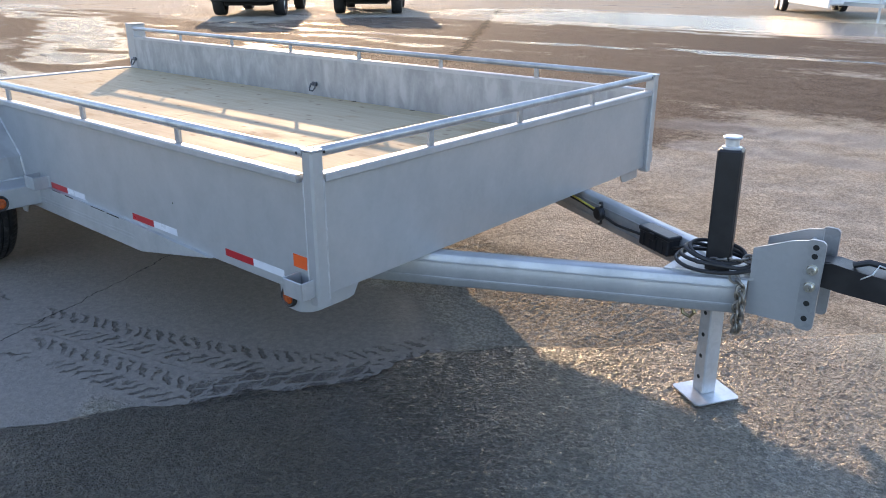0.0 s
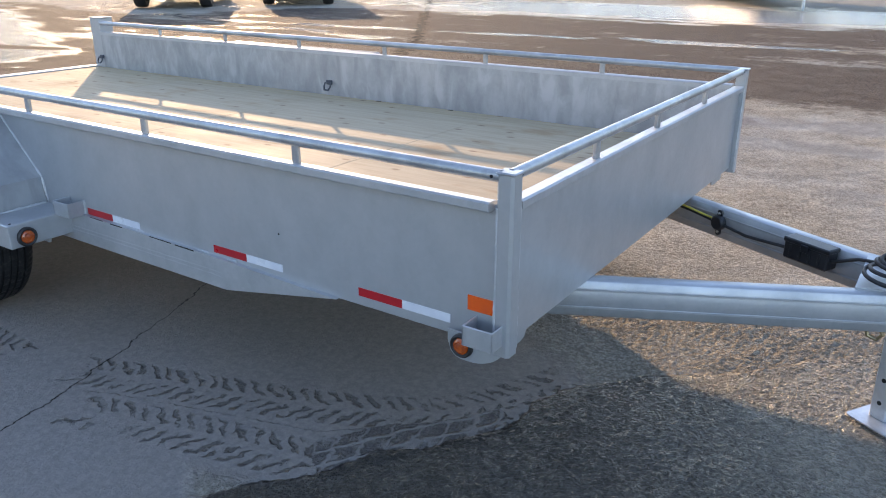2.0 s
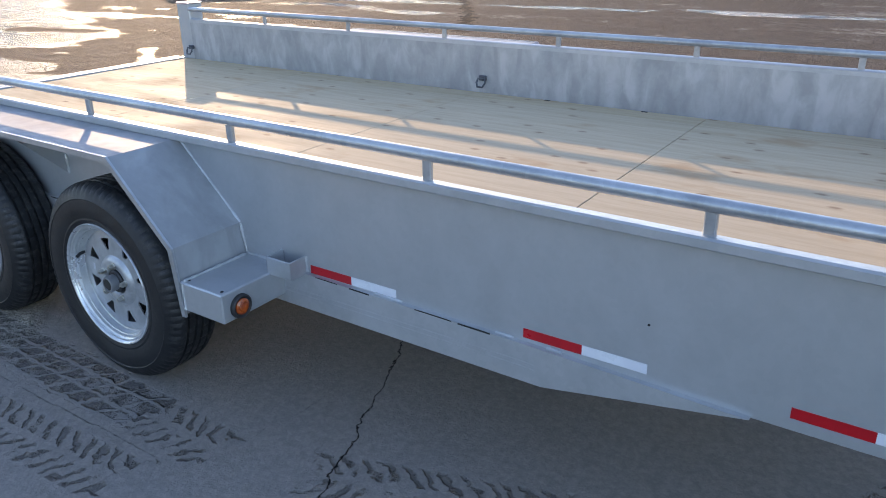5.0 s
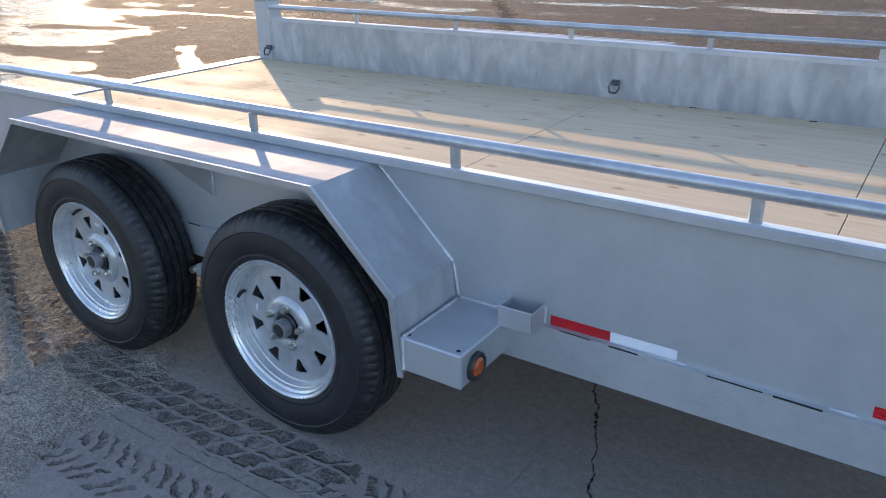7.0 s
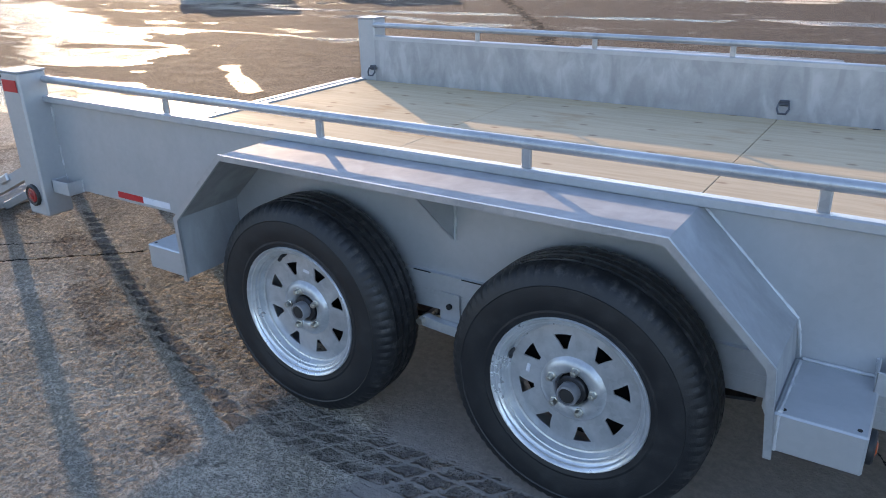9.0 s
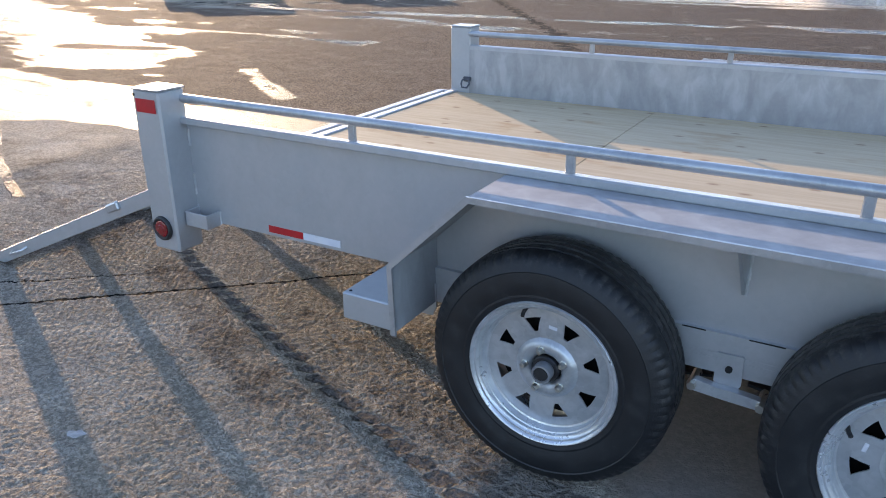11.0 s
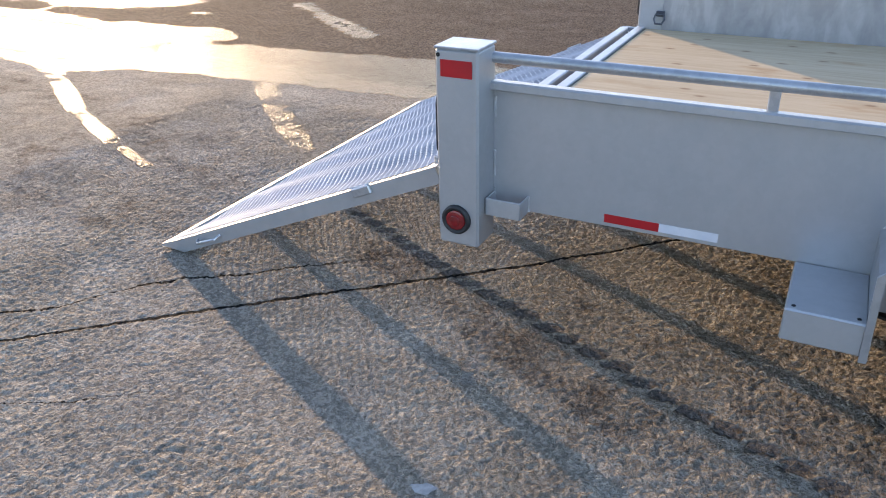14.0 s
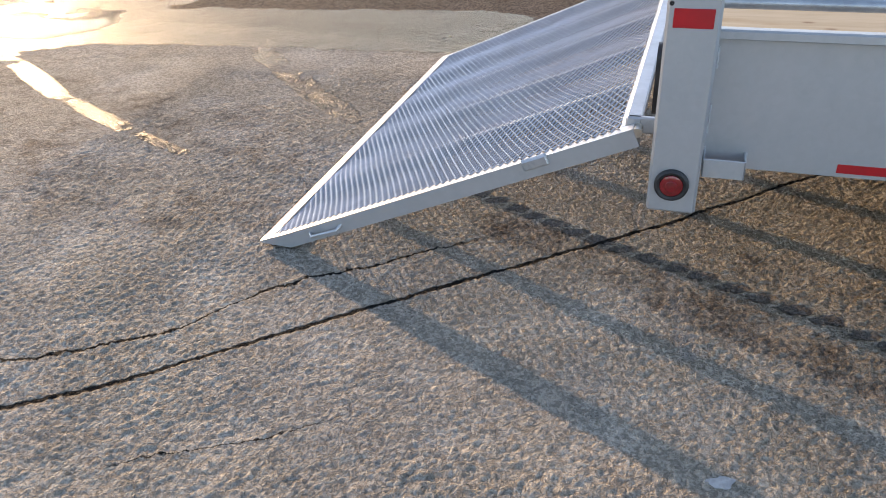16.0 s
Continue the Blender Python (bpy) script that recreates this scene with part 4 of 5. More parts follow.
def fender(y, out):
    t = 0.007
    outer = FEN
    inner = [(-2.003, 0.392), (-2.020, 0.589), (-2.251, 0.814), (-3.557, 0.814), (-3.797, 0.583), (-3.790, 0.378)]
    a, b = sorted((y - out * 0.005, y + out * 0.248))
    bm = B()
    prism(bm, outer + inner[::-1], a, b, "y")
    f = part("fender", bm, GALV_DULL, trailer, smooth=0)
    # rolled outer edge
    e0, e1 = sorted((y + out * 0.244, y + out * 0.252))
    bm = B()
    low = [(-2.008, 0.384), (-2.026, 0.586), (-2.254, 0.808), (-3.554, 0.808), (-3.791, 0.580), (-3.784, 0.370)]
    hi = [(-1.992, 0.384), (-2.009, 0.593), (-2.246, 0.825), (-3.562, 0.825), (-3.808, 0.587), (-3.801, 0.370)]
    prism(bm, hi + low[::-1], e0, e1, "y")
    part("fender_edge", bm, GALV_RAIL, f, smooth=0)
    # weld runs along the side panel
    bm = B()
    pts = []
    for p, q in ((FEN[1], FEN[2]), (FEN[2], FEN[3]), (FEN[3], FEN[4])):
        for k in range(40):
            s = k / 40
            pts.append((p[0] + (q[0] - p[0]) * s, y - out * 0.004, p[1] + (q[1] - p[1]) * s))
    tube(bm, pts, 0.004, 6, wobble=0.35)
    part("weld_bead", bm, WELD, f)
    # gusset between the wheels
    bm = B()
    prism(bm, [(y - out * 0.005, 0.812), (y + out * 0.21, 0.812), (y - out * 0.005, 0.60)], -2.922, -2.914, "x")
    part("gusset", bm, GALV, f, smooth=0)
    bm = B()
    tube(bm, [(-2.911, y - out * 0.003, 0.60 + 0.2 * k / 30) for k in range(31)], 0.0045, 6, wobble=0.35)
    part("weld_bead", bm, WELD, f)
    for x0, x1, z0, z1 in ((-2.004, -1.830, 0.404, 0.494), (-3.972, -3.7995, 0.380, 0.465)):
        a, b = sorted((y - out * 0.005, y + out * 0.246))
        step = part("fender_step", box(B(), x0, x1, a, b, z0, z1, 0.004), GALV, f)
        for hx in (x0 + 0.018, x1 - 0.018):
            bm = B()
            rings = lathe(bm, [(0.005, 0.0), (0.005, 0.0012)], 10)
            disc_cap(bm, rings[-1])
            part("drill_hole", bm, DARKHOLE, f, m=pose(hx, y + out * 0.226, z1, 90, 0, 0))
    bm = B()
    tube(bm, [(-1.991, y + out * (0.01 + 0.23 * k / 20), 0.496) for k in range(21)], 0.0045, 6, wobble=0.4)
    part("weld_bead", bm, WELD, f)
    tube(bm := B(), [(-1.988 + 0.158 * k / 16, y - out * 0.003, 0.496) for k in range(17)], 0.0042, 6, wobble=0.4)
    part("weld_bead", bm, WELD, f)
    tube(bm := B(), [(-1.994 - 0.016 * k / 12, y - out * 0.003, 0.50 + 0.09 * k / 12) for k in range(13)], 0.0042, 6, wobble=0.4)
    part("weld_bead", bm, WELD, f)
    tube(bm := B(), [(-1.991, y + out * 0.246, 0.408 + 0.085 * k / 12) for k in range(13)], 0.004, 6, wobble=0.4)
    part("weld_bead", bm, WELD, f)
    marker("marker_lamp", (-1.829, y + out * 0.185, 0.440), "x", 1, 0.036, AMBER, f, "round amber marker lamp in a black grommet")


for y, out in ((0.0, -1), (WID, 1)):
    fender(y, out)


# wheels: galvanised eight-hole rims, outer side towards -y
def build_wheel():
    R = 0.345
    bm = B()
    # rim well and flanges
    lathe(bm, [(0.176, -0.048), (0.181, -0.050), (0.183, -0.060), (0.185, -0.070), (0.188, -0.0715), (0.190, -0.080), (0.195, -0.0815), (0.198, -0.086), (0.203, -0.0865), (0.206, -0.093), (0.211, -0.0945), (0.213, -0.092), (0.213, -0.087), (0.207, -0.083), (0.199, -0.06), (0.185, -0.02), (0.185, 0.05), (0.199, 0.08), (0.211, 0.088)], 64)
    wheel = part("wheel", bm, WHEEL_ZINC, trailer, "galvanised eight-hole trailer wheel", 50)
    # dished centre with eight wedge-shaped holes
    bm = B()
    rs = [0.041, 0.044, 0.050, 0.066, 0.076, 0.084, 0.090, 0.097, 0.109, 0.130, 0.150, 0.154, 0.168, 0.179]
    ys = [-0.036, -0.050, -0.0565, -0.0600, -0.0590, -0.0530, -0.0468, -0.0466, -0.0480, -0.0484, -0.0484, -0.0483, -0.0478, -0.0465]
    grid = []
    for r, yy in zip(rs, ys):
        half = 3.2 + 6.3 * max(0.0, min(1.0, (r - 0.109) / 0.041))
        row = []
        for k in range(8):
            for a in (-22.5, -half - 1.2, -half, -half * 0.4, half * 0.4, half, half + 1.2):
                th = radians(90 + 45 * k + a)
                row.append(bm.verts.new((r * math.cos(th), yy, r * math.sin(th))))
        grid.append(row)
    n = 56
    for i in range(len(rs) - 1):
        for k in range(n):
            if 8 <= i <= 9 and k % 7 in (2, 3, 4):
                continue
            bm.faces.new((grid[i][k], grid[i][(k + 1) % n], grid[i + 1][(k + 1) % n], grid[i + 1][k]))
    back = bmesh.ops.extrude_face_region(bm, geom=bm.faces[:], use_keep_orig=True)["geom"]
    for v in back:
        if isinstance(v, bmesh.types.BMVert):
            v.co.y += 0.004
    part("wheel_centre", bm, DISC_ZINC, wheel)
    bm = B()
    rings = lathe(bm, [(0.178, 0.03), (0.06, 0.03), (0.05, -0.01)], 32)
    disc_cap(bm, rings[-1])
    part("brake_drum", bm, DARKHOLE, wheel)
    bm = B()
    lathe(bm, [(0.0395, -0.020), (0.0395, -0.056), (0.036, -0.060), (0.020, -0.061)], 28)
    part("hub", bm, BLACK, wheel)
    bm = B()
    rings = lathe(bm, [(0.0275, -0.055), (0.028, -0.084), (0.0265, -0.089), (0.0215, -0.090), (0.0205, -0.085), (0.010, -0.085)], 28)
    disc_cap(bm, rings[-1])
    part("hub_cap", bm, CAP, wheel, "grey hub cap with a rubber plug")
    bm = B()
    rings = lathe(bm, [(0.0200, -0.0855), (0.0185, -0.0885), (0.008, -0.0895)], 20)
    disc_cap(bm, rings[-1])
    part("grease_plug", bm, RUBBER, wheel)
    for k in range(5):
        th = radians(67 + 72 * k)
        bm = B()
        rings = lathe(bm, [(0.0120, -0.050), (0.0120, -0.0545), (0.0095, -0.056), (0.0095, -0.067), (0.008, -0.070), (0.0050, -0.070), (0.0050, -0.074)], 6)
        disc_cap(bm, rings[-1])
        part("lug_nut", bm, STEEL, wheel, m=pose(0.060 * math.cos(th), -0.0075, 0.060 * math.sin(th)))
    bm = B()
    tube(bm, [(0.0, -0.050, 0.180), (0.0, -0.070, 0.177), (0.0, -0.084, 0.170)], 0.0055, 8)
    part("valve_stem", bm, RUBBER, wheel, m=pose(0, 0, 0, 0, -55, 0))
    # tyre: ribbed tread, rounded shoulders, raised bead ring
    bm = B()
    half = [(0.205, -0.080), (0.214, -0.090), (0.226, -0.0945), (0.232, -0.0935), (0.250, -0.0985), (0.272, -0.1005), (0.295, -0.0975), (0.298, -0.0995), (0.302, -0.0970), (0.318, -0.0915), (0.332, -0.0805), (0.3395, -0.070), (0.343, -0.060)]
    tread = [(0.3445, -0.052), (0.3445, -0.048), (0.3365, -0.046), (0.3365, -0.040), (0.345, -0.038), (0.345, -0.018), (0.337, -0.016), (0.337, -0.010), (0.3455, -0.008)]
    prof = half + tread
    prof = prof + [(r, -yy) for r, yy in prof[::-1]]
    m = len(prof)
    def lugs(i, k):
        i = min(i, m - 1 - i)
        return -0.0036 if i in (9, 10, 11, 12) and k % 3 == 0 else (-0.003 if i in (17, 18) and k % 6 == 3 else 0.0)
    lathe(bm, prof, 240, lugs)
    part("tyre", bm, TYRE, wheel, "black radial trailer tyre with a dusty tread", 24)
    return wheel


proto = build_wheel()
AXLES = (-2.474, -3.363)
WY, AXLE_Z = -0.102, 0.340
proto.matrix_basis = pose(AXLES[0], WY, AXLE_Z, 0, -13, 0)
rear_wheel = copy_thing(proto, pose(AXLES[1], WY, AXLE_Z, 0, -108.5, 0))
for child in rear_wheel.children:
    if child.name.startswith("valve_stem"):
        child.matrix_basis = pose(0, 0, 0, 0, 87.5, 0)
for x, spin in ((AXLES[0], 50), (AXLES[1], 10)):
    copy_thing(proto, pose(x, WID - WY, AXLE_Z, 0, 0, 180) @ pose(0, 0, 0, 0, spin, 0))

# small paper labels left on the two near wheels
for x, th in ((AXLES[0], 169), (AXLES[1], 84)):
    a = radians(th)
    part("paper_label", box(B(), -0.012, 0.012, -0.0010, 0.0, -0.005, 0.005, 0.0005), WHITE_TAPE, trailer, "small white paper label", m=pose(x + 0.126 * math.cos(a), WY - 0.0487, AXLE_Z + 0.126 * math.sin(a), 0, -th + 90, 0))

# running gear
for x in AXLES:
    bm = B()
    tube(bm, [(x, 0.0, 0.335), (x, WID, 0.335)], 0.030, 14)
    part("axle", bm, BLACK, trailer)
for y in (0.045, WID - 0.045):
    for x in (-2.02, -2.92, -3.82):
        bm = B()
        out = -1 if y < 1 else 1
        prism(bm, [(x - 0.032, 0.440), (x + 0.032, 0.440), (x + 0.034, 0.36), (x + 0.02, 0.330), (x - 0.02, 0.330), (x - 0.034, 0.36)], *sorted((y + out * 0.058, y + out * 0.064)), "y")
        hanger = part("spring_hanger", bm, GALV_BEAM, trailer)
        bm = B()
        tube(bm, [(x, y - 0.072, 0.400), (x, y + 0.072, 0.400)], 0.009, 10)
        part("hanger_bolt", bm, DARKHOLE, hanger)
    for x in AXLES:
        for n in range(4):
            bm = B()
            hl = 0.40 - 0.085 * n
            pts = [(x + hl * s / 8, y, 0.318 - 0.010 * n - 0.035 * (1 - (s / 8 * (hl / 0.40)) ** 2) + 0.03) for s in range(-8, 9)]
            top = [(p[0], p[2]) for p in pts]
            prism(bm, top + [(a, b - 0.008) for a, b in top[::-1]], y - 0.022, y + 0.022, "y")
            part("leaf_spring", bm, BLACK, trailer)
    bm = B()
    out = -1 if y < 1 else 1
    prism(bm, [(-3.015, 0.345), (-2.995, 0.362), (-2.94, 0.352), (-2.90, 0.352), (-2.835, 0.345), (-2.818, 0.330), (-2.84, 0.318), (-2.92, 0.322), (-3.00, 0.328)], *sorted((y + out * 0.066, y + out * 0.090)), "y")
    eq = part("equaliser", bm, ZINC, trailer)
    for x in (-3.00, -2.83):
        bm = B()
        tube(bm, [(x, y + out * 0.02, 0.348 if x < -2.9 else 0.333), (x, y + out * 0.108, 0.348 if x < -2.9 else 0.333)], 0.012, 6)
        part("shackle_bolt", bm, STEEL, eq)

# ---- drawbar ----
def beam(p, q, w, z0, z1, mat, name, parent, ribs=0):
    p, q = Vector((*p, 0)), Vector((*q, 0))
    d = (q - p).normalized()
    s = Vector((-d.y, d.x, 0))
    ln = (q - p).length
    mtx = Matrix(((d.x, s.x, 0, p.x), (d.y, s.y, 0, p.y), (0, 0, 1, 0), (0, 0, 0, 1)))
    bm = B()
    prof = [(-w / 2, z0 + 0.004), (-w / 2 + 0.004, z0), (w / 2 - 0.004, z0), (w / 2, z0 + 0.004), (w / 2, z1 - 0.004), (w / 2 - 0.004, z1), (-w / 2 + 0.004, z1), (-w / 2, z1 - 0.004)]
    prism(bm, prof, 0, ln, "x")
    ob = part(name, bm, mat, parent, m=mtx, smooth=60)
    for sy in (-1, 1):
        for z in (z0 + 0.030, z1 - 0.030) if ribs else ():
            a, b = sorted((sy * w / 2, sy * (w / 2 + 0.003)))
            part("rib", box(B(), 0.0, ln - 0.01, a, b, z - 0.004, z + 0.004, 0.001), mat, ob)
    return ob


near_arm = beam((-0.42, 0.315), (0.955, 1.005), 0.052, 0.347, 0.466, GALV_BEAM, "drawbar_arm", trailer, 1)
far_arm = beam((-0.42, 1.800), (0.955, 1.110), 0.052, 0.347, 0.466, GALV_BEAM, "drawbar_arm", trailer, 1)
bm = B()
prism(bm, [(0.72, MID - 0.17), (0.985, MID - 0.075), (0.985, MID + 0.075), (0.72, MID + 0.17)], 0.463, 0.472, "z")
part("gusset_plate", bm, GALV, trailer)

# coupler head: two cheek plates, drilled adjustment strips, black coupler
head = new("coupler_mount")
head.parent = trailer
CH = 0.068
for s in (-1, 1):
    y = MID + s * CH
    a, b = sorted((y, y + s * 0.008))
    bm = B()
    prism(bm, [(0.968, 0.350), (1.128, 0.356), (1.128, 0.632), (1.080, 0.622), (0.966, 0.572)], a, b, "y")
    part("cheek_plate", bm, GALV, head, smooth=20)
    bm = B()
    a, b = sorted((y + s * 0.004, y + s * 0.013))
    prism(bm, rounded(1.146, 0.493, 0.054, 0.292, 0.016), a, b, "y")
    strip = part("hole_strip", bm, GALV_RAIL, head, smooth=30)
    for z in (0.385, 0.435, 0.51, 0.565, 0.588, 0.616):
        bm = B()
        if z in (0.51, 0.565):
            rings = lathe(bm, [(0.017, 0.0), (0.017, 0.004), (0.0135, 0.004), (0.0135, 0.013), (0.011, 0.015)], 12)
            disc_cap(bm, rings[-1])
            part("bolt", bm, STEEL, head, "zinc-plated bolt", m=pose(1.146, y + s * 0.013, z - 0.02, 0, 0, 180 if s < 0 else 0))
        else:
            rings = lathe(bm, [(0.009, 0.0), (0.009, 0.0012)], 14)
            disc_cap(bm, rings[-1])
            part("adjust_hole", bm, DARKHOLE, head, m=pose(1.146, y + s * 0.013, z, 0, 0, 180 if s < 0 else 0))
part("web_plate", box(B(), 1.100, 1.110, MID - CH, MID + CH, 0.38, 0.60, 0.002), GALV, head)
bm = B()
prism(bm, [(1.115, 0.482), (1.115, 0.562), (1.19, 0.564), (1.25, 0.556), (1.33, 0.552), (1.40, 0.556), (1.47, 0.556), (1.52, 0.535), (1.53, 0.505), (1.50, 0.485), (1.40, 0.472), (1.22, 0.478)], MID - 0.042, MID + 0.042, "y")
bmesh.ops.bevel(bm, geom=bm.edges[:], offset=0.009, segments=2, affect="EDGES")
coup = part("coupler", bm, BLACK, head, "black painted ball coupler")
bm = B()
tube(bm, [(1.24, MID - 0.015, 0.565), (1.28, MID - 0.012, 0.582), (1.34, MID, 0.574), (1.39, MID, 0.560)], 0.010, 8)
part("latch_lever", bm, BLACK, head)
bm = B()
tube(bm, [(1.27, MID - 0.04, 0.535), (1.30, MID - 0.05, 0.560), (1.31, MID - 0.03, 0.585), (1.36, MID - 0.02, 0.570), (1.38, MID - 0.015, 0.590)], 0.0025, 6)
part("spring_clip", bm, ZINC, head)

# jack: black square housing, drilled drop leg, foot plate
jack = new("drop_leg_jack")
jack.parent = trailer
JX, JY = 0.862, 1.02
turn = pose(JX, JY, 0, 0, -0.9, 0) @ pose(0, 0, 0, 0, 0, 14)
leg_turn = pose(JX, JY, 0, 0, -0.9, 0) @ pose(0, 0, 0, 0, 0, -30)
part("housing", box(B(), -0.038, 0.038, -0.038, 0.038, 0.44, 0.868, 0.006), BLACK, jack, "black painted square jack housing", m=turn)
bm = B()
rings = lathe(bm, [(0.030, 0.0), (0.030, 0.006), (0.022, 0.008), (0.021, 0.030), (0.027, 0.031), (0.029, 0.036), (0.026, 0.040)], 24)
disc_cap(bm, rings[-1])
part("crank_socket", bm, ZINC, jack, "bright zinc crank socket", m=pose(JX - 0.0136, JY, 0.867, 90, 0, 0))
leg = part("drop_leg", box(B(), -0.028, 0.028, -0.028, 0.028, 0.012, 0.442, 0.004), ZINC, jack, m=leg_turn)
for z in (0.07, 0.15, 0.23, 0.31):
    bm = B()
    rings = lathe(bm, [(0.0075, 0.0284), (0.0075, 0.0292)], 14)
    disc_cap(bm, rings[-1])
    part("pin_hole", bm, DARKHOLE, jack, m=leg_turn @ pose(0, 0, z, 0, 0, 180))
bm = B()
prism(bm, rounded(0, 0, 0.150, 0.172, 0.014), 0.003, 0.008, "z")
for v in bm.verts:
    v.co.z += 0.005 if abs(v.co.x) > 0.058 and abs(v.co.y) > 0.068 else 0.0
foot = part("foot_plate", bm, ZINC, jack, "galvanised foot plate with turned-up corners", m=pose(JX + 0.008, JY - 0.006, 0, 0, 0, -32))
# ring of brake cable and chain round the housing
bm = B()
pts = []
for k in range(150):
    a = k * math.tau / 34
    r = 0.128 + 0.016 * math.sin(k * 0.37) - 0.0004 * k
    pts.append((JX - 0.008 + r * math.cos(a), JY - 0.01 + r * 0.92 * math.sin(a), 0.488 + 0.010 * math.sin(k * 0.23) + 0.0003 * k - 0.016 * math.cos(a)))
tube(bm, pts, 0.0065, 8)
part("coiled_cable", bm, RUBBER, trailer, "coil of black electrical cable")


def link_chain(pts, name, n, mat, parent, size=0.013):
    ob = new(name)
    ob.parent = parent
    pts = [Vector(p) for p in pts]
    run = [0.0]
    for a, b in zip(pts, pts[1:]):
        run.append(run[-1] + (b - a).length)
    for k in range(n):
        s = run[-1] * (k + 0.5) / n
        i = max(j for j in range(len(pts) - 1) if run[j] <= s)
        d = (pts[i + 1] - pts[i]).normalized()
        c = pts[i] + d * (s - run[i])
        side = d.orthogonal().normalized()
        up = d.cross(side)
        if k % 2:
            side, up = up, side
        bm = B()
        half = run[-1] / n * 0.78
        loop = []
        for q in range(14):
            a = q * math.tau / 14
            loop.append(c + d * (half * math.cos(a)) + side * (size * (math.sin(a))))
        tube(bm, loop, 0.0042, 6, True)
        part("link", bm, mat, ob)
    return ob


link_chain([(0.925, MID - 0.115, 0.478), (0.955, MID - 0.122, 0.462), (0.968, MID - 0.128, 0.40), (0.972, MID - 0.13, 0.32), (0.962, MID - 0.13, 0.30), (0.955, MID - 0.128, 0.36), (0.958, MID - 0.125, 0.44)], "safety_chain", 15, CHAIN, trailer)
link_chain([(0.80, MID - 0.10, 0.500), (0.86, MID - 0.105, 0.508), (0.92, MID - 0.07, 0.512), (0.955, MID - 0.02, 0.520), (0.985, MID + 0.03, 0.535)], "safety_chain", 11, CHAIN, trailer)
bm = B()
tube(bm, [(0.800, MID - 0.10, 0.372), (0.800, MID - 0.10, 0.335), (0.815, MID - 0.10, 0.312), (0.800, MID - 0.10, 0.292), (0.775, MID - 0.10, 0.300), (0.770, MID - 0.10, 0.318)], 0.0065, 8)
part("chain_hook", bm, BRASSY, trailer, "yellow-zinc chain hook")

# breakaway box, junction and wiring on the inner face of the far arm
d2 = Vector((0.955 + 0.42, -(0.69), 0)).normalized()
ang = math.degrees(math.atan2(d2.y, d2.x))
kit = part("breakaway_box", box(B(), -0.085, 0.085, -0.03, 0.03, 0.0, 0.072, 0.006), BLACK, trailer, "black plastic breakaway battery box", m=pose(0.545, 1.245, 0.395, 0, 0, ang))
part("lid", box(B(), -0.088, 0.088, -0.033, 0.033, 0.060, 0.078, 0.004), BLACK, kit)
for x in (-0.055, -0.018, 0.018, 0.055):
    part("rib", box(B(), x - 0.004, x + 0.004, -0.034, -0.029, 0.006, 0.056, 0.001), BLACK, kit)
part("latch", box(B(), -0.014, 0.014, -0.040, -0.032, 0.044, 0.070, 0.002), BLACK, kit)
bm = B()
rings = lathe(bm, [(0.030, 0.0), (0.030, 0.018), (0.024, 0.024)], 20)
disc_cap(bm, rings[-1])
junction = part("junction_box", bm, BLACK, trailer, m=pose(0.19, 1.44, 0.42, 0, 0, ang + 180))
for dz in (-0.036, 0.036):
    bm = B()
    prism(bm, rounded(0.0, dz, 0.022, 0.030, 0.010), 0.0, 0.008, "y")
    ear = part("mounting_ear", bm, BLACK, junction)
    rings = lathe(bm := B(), [(0.0055, 0.0), (0.0055, 0.010), (0.004, 0.012)], 10)
    disc_cap(bm, rings[-1])
    part("screw", bm, STEEL, junction, m=pose(0, 0.002, dz))
bm = B()
tube(bm, [(-0.1, 1.58, 0.435), (0.05, 1.505, 0.43), (0.18, 1.435, 0.42), (0.30, 1.378, 0.405), (0.36, 1.345, 0.41), (0.47, 1.29, 0.42)], 0.006, 8)
part("wire", bm, RUBBER, trailer)
bm = B()
tube(bm, [(-0.12, 1.575, 0.448), (0.02, 1.508, 0.444), (0.16, 1.44, 0.432)], 0.004, 6)
part("wire", bm, YELLOW_WIRE, trailer, "yellow wire")
bm = B()
tube(bm, [(0.62, 1.20, 0.43), (0.70, 1.16, 0.47), (0.78, 1.12, 0.485)], 0.006, 8)
part("wire", bm, RUBBER, trailer)

# ---- loading ramp, let down to the ground ----
ramp = new("loading_ramp")
ramp.parent = trailer
HX, HZ, TX, TZ = -5.005, 0.560, -6.285, 0.012
rdir = Vector((TX - HX, 0, TZ - HZ))
RL = rdir.length
tilt = math.degrees(math.atan2(HZ - TZ, HX - TX))
RM = Matrix.Translation((HX, 0, HZ)) @ pose(0, 0, 0, 0, -tilt, 0)  # local -x runs down the slope
RY0, RY1 = 0.0, WID - 0.02
for y0, y1 in ((RY0 - 0.012, RY0 + 0.030), (RY1 - 0.030, RY1 + 0.012)):
    bm = B()
    prism(bm, [(0.0, 0.0), (0.0, -0.055), (-RL + 0.11, -0.055), (-RL + 0.03, -0.018), (-RL, -0.002), (-RL, 0.004), (-RL + 0.1, 0.0)], y0, y1, "y")
    part("side_rail", bm, GALV, ramp, m=RM, smooth=20)
bm = B()
prism(bm, [(-RL - 0.004, -0.004), (-RL + 0.055, -0.028), (-RL + 0.055, 0.003), (-RL, 0.003)], RY0 + 0.031, RY1 - 0.031, "y")
part("toe_bar", bm, GALV, ramp, m=RM, smooth=20)
part("hinge_bar", box(B(), -0.045, 0.0, RY0 + 0.03, RY1 - 0.03, -0.045, 0.0, 0.004), GALV, ramp, m=RM)
BAYS = 5
